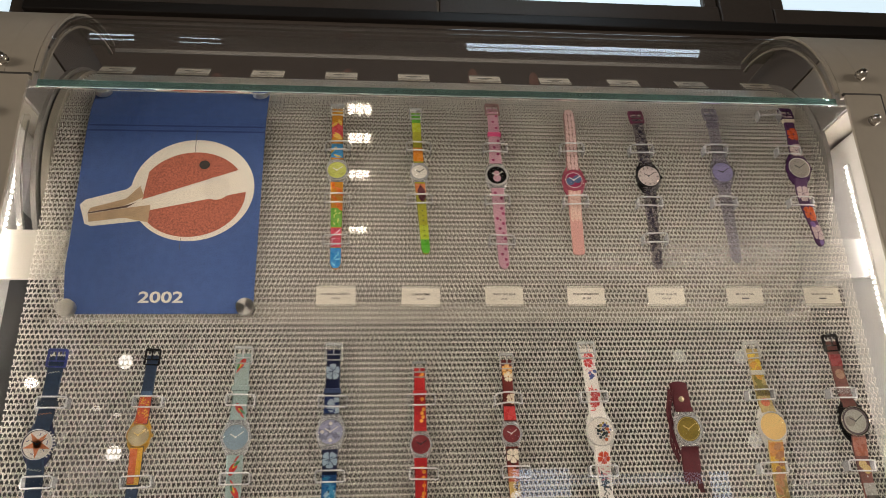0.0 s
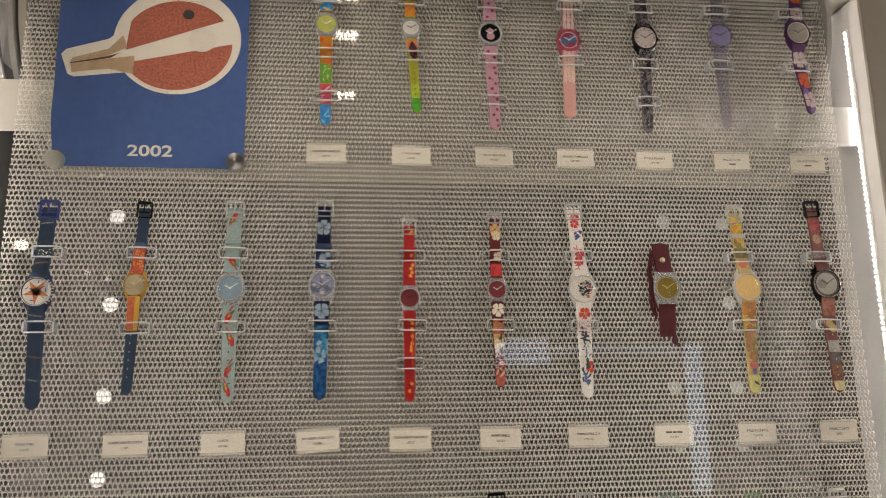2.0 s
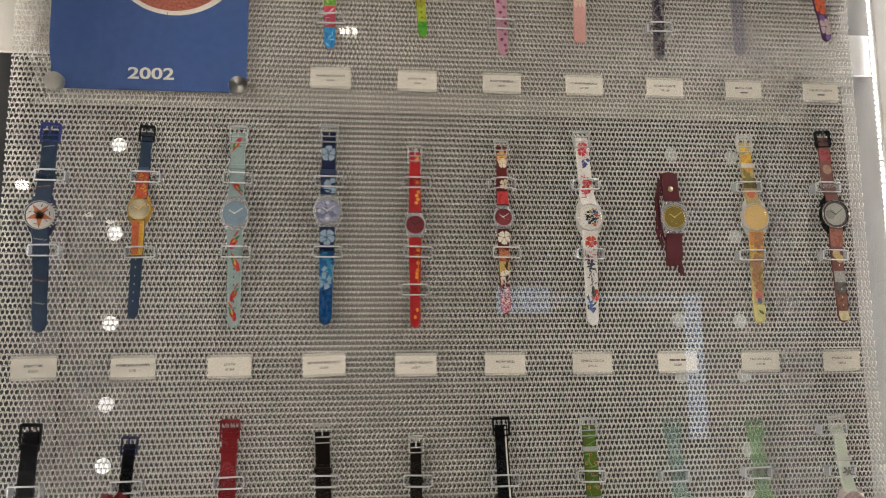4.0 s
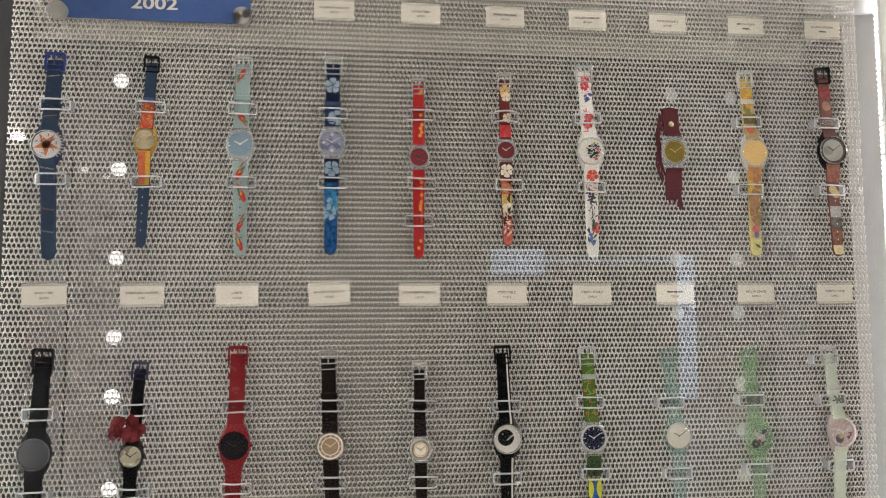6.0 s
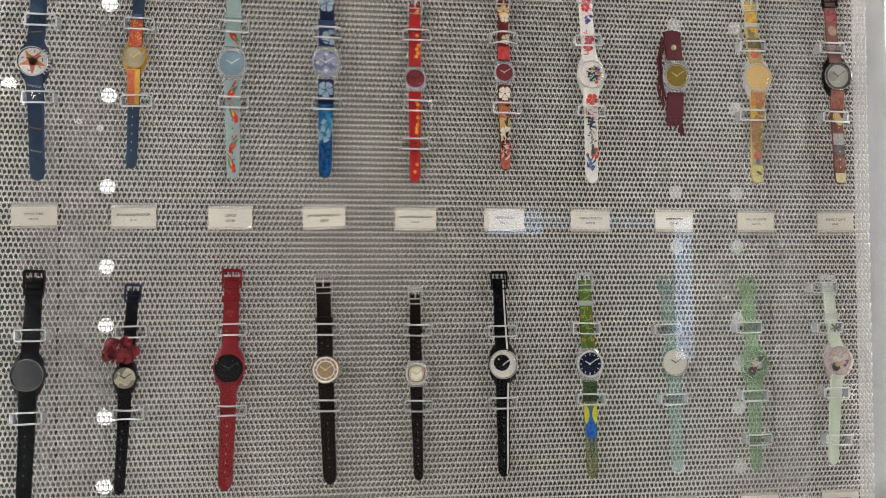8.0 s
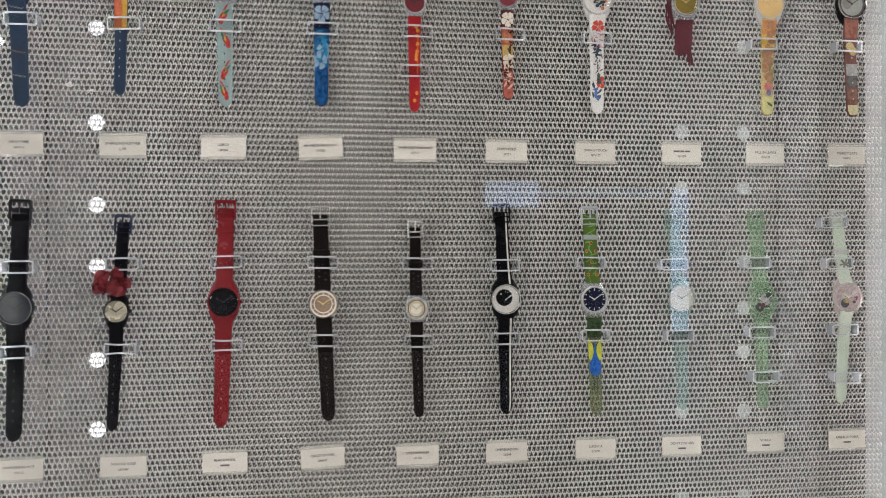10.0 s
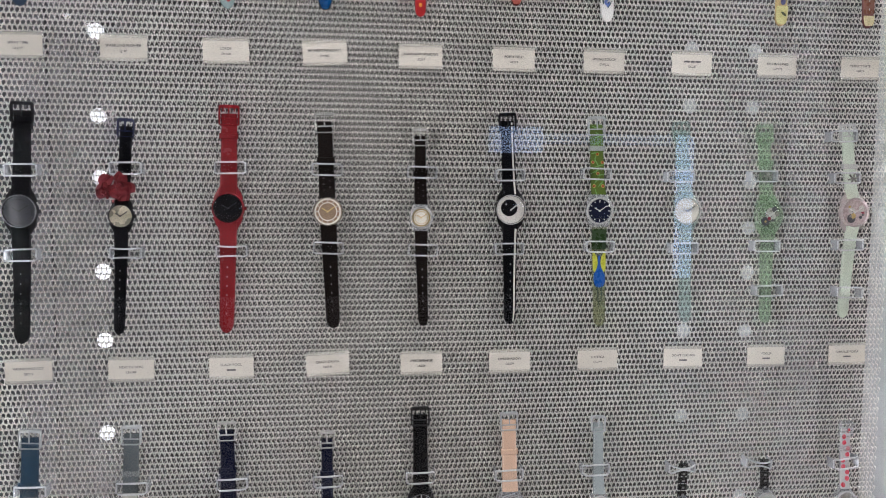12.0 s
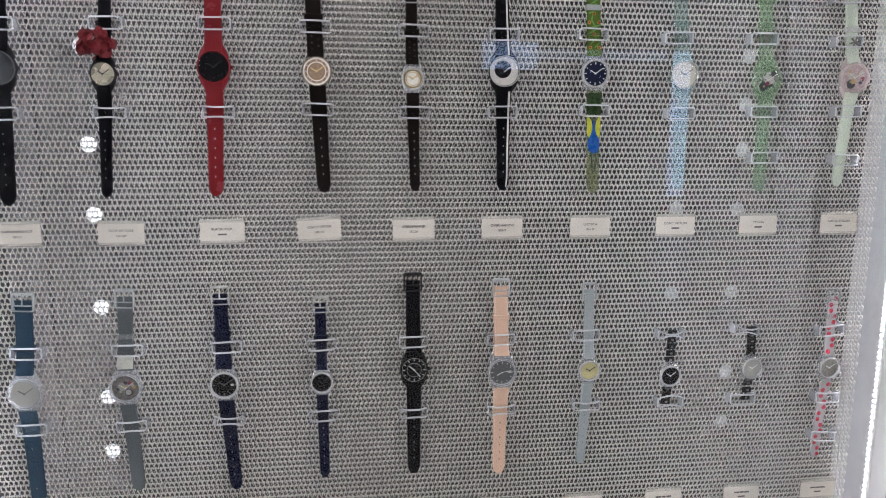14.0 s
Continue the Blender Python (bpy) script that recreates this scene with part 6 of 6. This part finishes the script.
bracelet_watch("small steel watch on dark link bracelet with black dial", 0.267, -0.599, 25, (2, 53), (-2, -36), D_BLACK)
bracelet_watch("small steel watch on dark link bracelet with grey dial", 0.3655, -0.594, 25, (-1, 49), (-3, -41), D_GREY)
watch("clear plastic watch with red dots and grey dial", 0.462, -0.597, 26, (0, 93), (-5, -114), jelly("milky_clear_jelly", (0.88, 0.86, 0.86), 0.5, (0.96, 0.95, 0.95)), CLEAR_CASE, D_SKEL, widths=(13.5, 12.5), buckle_mat=CLEAR_CASE, keeper=0.66, keeper_mat=CLEAR_CASE, ring_mat=C_STEEL, pointers=HAND_STEEL, holes=0,
      upper_prints=[((0.55, 0.03, 0.06), grid_dots(10, 0.0027, (-0.45, 0.4, 0.5, -0.35)))], lower_prints=[((0.55, 0.03, 0.06), grid_dots(13, 0.0027, (0.45, -0.4, -0.5, 0.3)))])

# ---- clips ----
# row one
for u, v in ((-0.123, 0.398), (-0.122, 0.328), (-0.122, 0.275), (-0.024, 0.399), (-0.024, 0.328), (0.071, 0.399), (0.0705, 0.328), (0.073, 0.276), (0.169, 0.401), (0.1675, 0.329),
             (0.259, 0.401), (0.2605, 0.328), (0.261, 0.280), (0.357, 0.403), (0.357, 0.33), (0.455, 0.403), (0.457, 0.331), (0.444, 0.461)):
    clip(u, v)
# row two
for u, v, k in ((-0.409, 0.092, 0), (-0.411, 0.013, 0), (-0.313, 0.0915, 0), (-0.315, 0.0115, 0), (-0.2175, 0.092, 0), (-0.2175, 0.0125, 0), (-0.1205, 0.0895, 0), (-0.1215, 0.013, 0),
                (-0.0255, 0.090, 0), (-0.024, 0.0135, 0), (-0.0275, -0.0275, 0), (0.0695, 0.089, 0.005), (0.0735, 0.0135, 0), (0.1655, 0.091, 0), (0.1685, 0.0125, 0), (0.3585, 0.091, 0), (0.3575, 0.012, 0), (0.4555, 0.092, 0), (0.4585, 0.0125, 0)):
    clip(u, v, bow=k)
# row three
for u, v, k in ((-0.415, -0.2275, 0), (-0.4175, -0.310, 0), (-0.3175, -0.2250, 0), (-0.3195, -0.3085, -0.003), (-0.2175, -0.2235, 0), (-0.2175, -0.307, -0.002), (-0.122, -0.2245, 0), (-0.121, -0.304, 0),
                (-0.025, -0.2265, 0), (-0.024, -0.3065, 0), (0.0675, -0.2285, 0), (0.0675, -0.3055, 0), (0.161, -0.2265, 0), (0.166, -0.3035, 0), (0.254, -0.2285, 0), (0.2605, -0.3055, 0),
                (0.349, -0.2275, 0), (0.355, -0.3035, 0), (0.3595, -0.3525, 0), (0.4405, -0.183, 0), (0.4465, -0.2285, 0), (0.4535, -0.3025, 0), (0.4555, -0.3555, 0)):
    clip(u, v, bow=k)
# row four
for u, v, k, t in ((-0.417, -0.547, 0, 0), (-0.419, -0.628, 0, 0), (-0.3195, -0.547, 0, 0), (-0.3205, -0.629, -0.002, 0), (-0.2205, -0.547, 0, 0), (-0.2215, -0.628, -0.006, 0), (-0.123, -0.548, 0, 0), (-0.123, -0.627, 0, 0),
                   (-0.026, -0.548, 0, 0), (-0.026, -0.629, -0.003, 0), (0.070, -0.549, 0, 0), (0.072, -0.630, -0.004, 0), (0.166, -0.547, 0, 0), (0.170, -0.630, -0.004, 0),
                   (0.265, -0.550, -0.01, 0), (0.269, -0.631, 0.008, 0), (0.355, -0.548, -0.008, -6), (0.357, -0.630, 0, 0), (0.460, -0.551, 0, 5), (0.463, -0.633, 0, 0), (0.463, -0.681, 0, -3)):
    clip(u, v, bow=k, skew=t)

# ---- name cards ----
R1 = (("RAINBOW GARDEN", "GK369"), ("LUNCH TIME", "LK209"), ("PIGGY THE BEAR", "GK367"), ("FEUILLES FRAMBOISES", "GP120P"), ("ETOILE FILANTE", "GP118P"), ("MEZZA LUNA", ""), ("FLEURS D'OCEAN", ""))
for k, (a, b) in enumerate(R1):
    name_card(-0.1430 + 0.0970 * k, 0.2228, a, b, (0.6, -0.8, -0.6, 0.2, -0.3, 0.3, 0.4)[k])
R2 = (("SPRAY TIME", "GN205"), ("SPARKLING FLOWER", "LJ105"), ("LOROS", "GK368"), ("MY NEXT HOLIDAYS", "GK383"), ("YOUR NEXT HOLIDAYS", "LK217"), ("POPPY FIELD", "LK213"), ("SPRING TOUCH", "GW132"), ("", "GK387"), ("FALL IN LEAVES", "GW135"), ("PERFECT DATE", "GB421"))
for k, (a, b) in enumerate(R2):
    name_card(-0.4388 + 0.0976 * k, -0.0948, a, b, (1.2, 0.8, 0.6, 2.6, 0, -0.4, -0.3, 0.2, 0, 0.5)[k])
R3 = (("VARNISHING ACT", "GB212"), ("NOIR DE ROSE", "LB158P"), ("BLACK POOL", ""), ("CRAZY DRIVER", "GM141"), ("SPEEDBREAKER", "LK206"), ("OVERSHADOW", "GB209"), ("LUCESCA", "GG199"), ("DON'T DISTURB", ""), ("VOGLIA", ""), ("FARFALLE ROSSA", ""))
for k, (a, b) in enumerate(R3):
    name_card(-0.4400 + 0.0977 * k + (0, 0.0005, 0.0015, 0.0018, 0.0025, 0, 0, 0, 0, 0)[k], -0.4145, a, b, (0.8, -0.4, 0.2, 2.8, 0.3, 0.2, 0, -0.3, -0.2, 0.2)[k])
for k in range(10):
    name_card(-0.4400 + 0.0985 * k, -0.742, "", "", (0.3, -0.4, 0.2, 0.5, 0.3, 0.2, 0.4, 0.8, -0.4, -0.2)[k])
# the row at the crest of the drum: cards that lean out, seen from below
for k in range(10):
    at = bend(-0.4545 + 0.102 * k + 0.0222, 0.572, 0.0012)
    ob = thing("name_card", at, "cream printed name card leaning out at the crest of the belt", "name card", "name cards on the belt")
    ob.rotation_euler = (radians(-37), 0, radians((0.3, 0.6, -0.2, 0.2, 0.3, -0.4, -0.8, -0.5, 0.2, 0.4)[k]))
    paper = boxed("paper", -0.0222, 0.0222, -0.0006, 0, 0, 0.0248, PAPER, ob)
    boxed("holder", -0.0226, 0.0226, 0.0002, 0.002, -0.0004, 0.0252, HOLDER, ob)
    for z0 in (0.0, 0.0216):
        boxed("holder_lip", -0.0226, 0.0226, -0.0018, -0.0009, z0, z0 + 0.0032, HOLDER, ob)
    boxed("title_bars", -0.011, 0.011, -0.0009, -0.0007, 0.0138, 0.0156, INK, paper)
    boxed("code_bars", -0.005, 0.005, -0.0009, -0.0007, 0.0086, 0.0103, INK, paper)
# upright strap ends beyond the crest
STRAP_BROWN = mat("dusky_brown_strap", (0.20, 0.12, 0.10), 0.5, vary=0.15)
for u, tall in ((-0.122, 0.044), (0.072, 0.050), (0.168, 0.046), (-0.318, 0.030)):
    at = Vector((u, DRUM_Y - 0.02, DRUM_Z + DRUM_R + H + 0.001))
    ob = thing("strap_end", at, "dusky strap end standing up behind the crest of the belt", "watch strap")
    bm = bmesh.new()
    rows = []
    for i in range(9):
        f = i / 8
        w = 0.0075 * math.sqrt(max(0.02, 1 - max(0, f - 0.6) ** 2 / 0.17))
        rows.append([bm.verts.new((sx * w, 0.004 * f * f + dy, tall * f)) for sx, dy in ((-1, 0), (1, 0), (1, 0.0022), (-1, 0.0022))])
    for p, q in zip(rows, rows[1:]):
        for j in range(4):
            bm.faces.new((p[j], p[(j + 1) % 4], q[(j + 1) % 4], q[j]))
    bm.faces.new(rows[0]), bm.faces.new(rows[-1])
    part("strap", bm, STRAP_BROWN, ob, smooth=True)
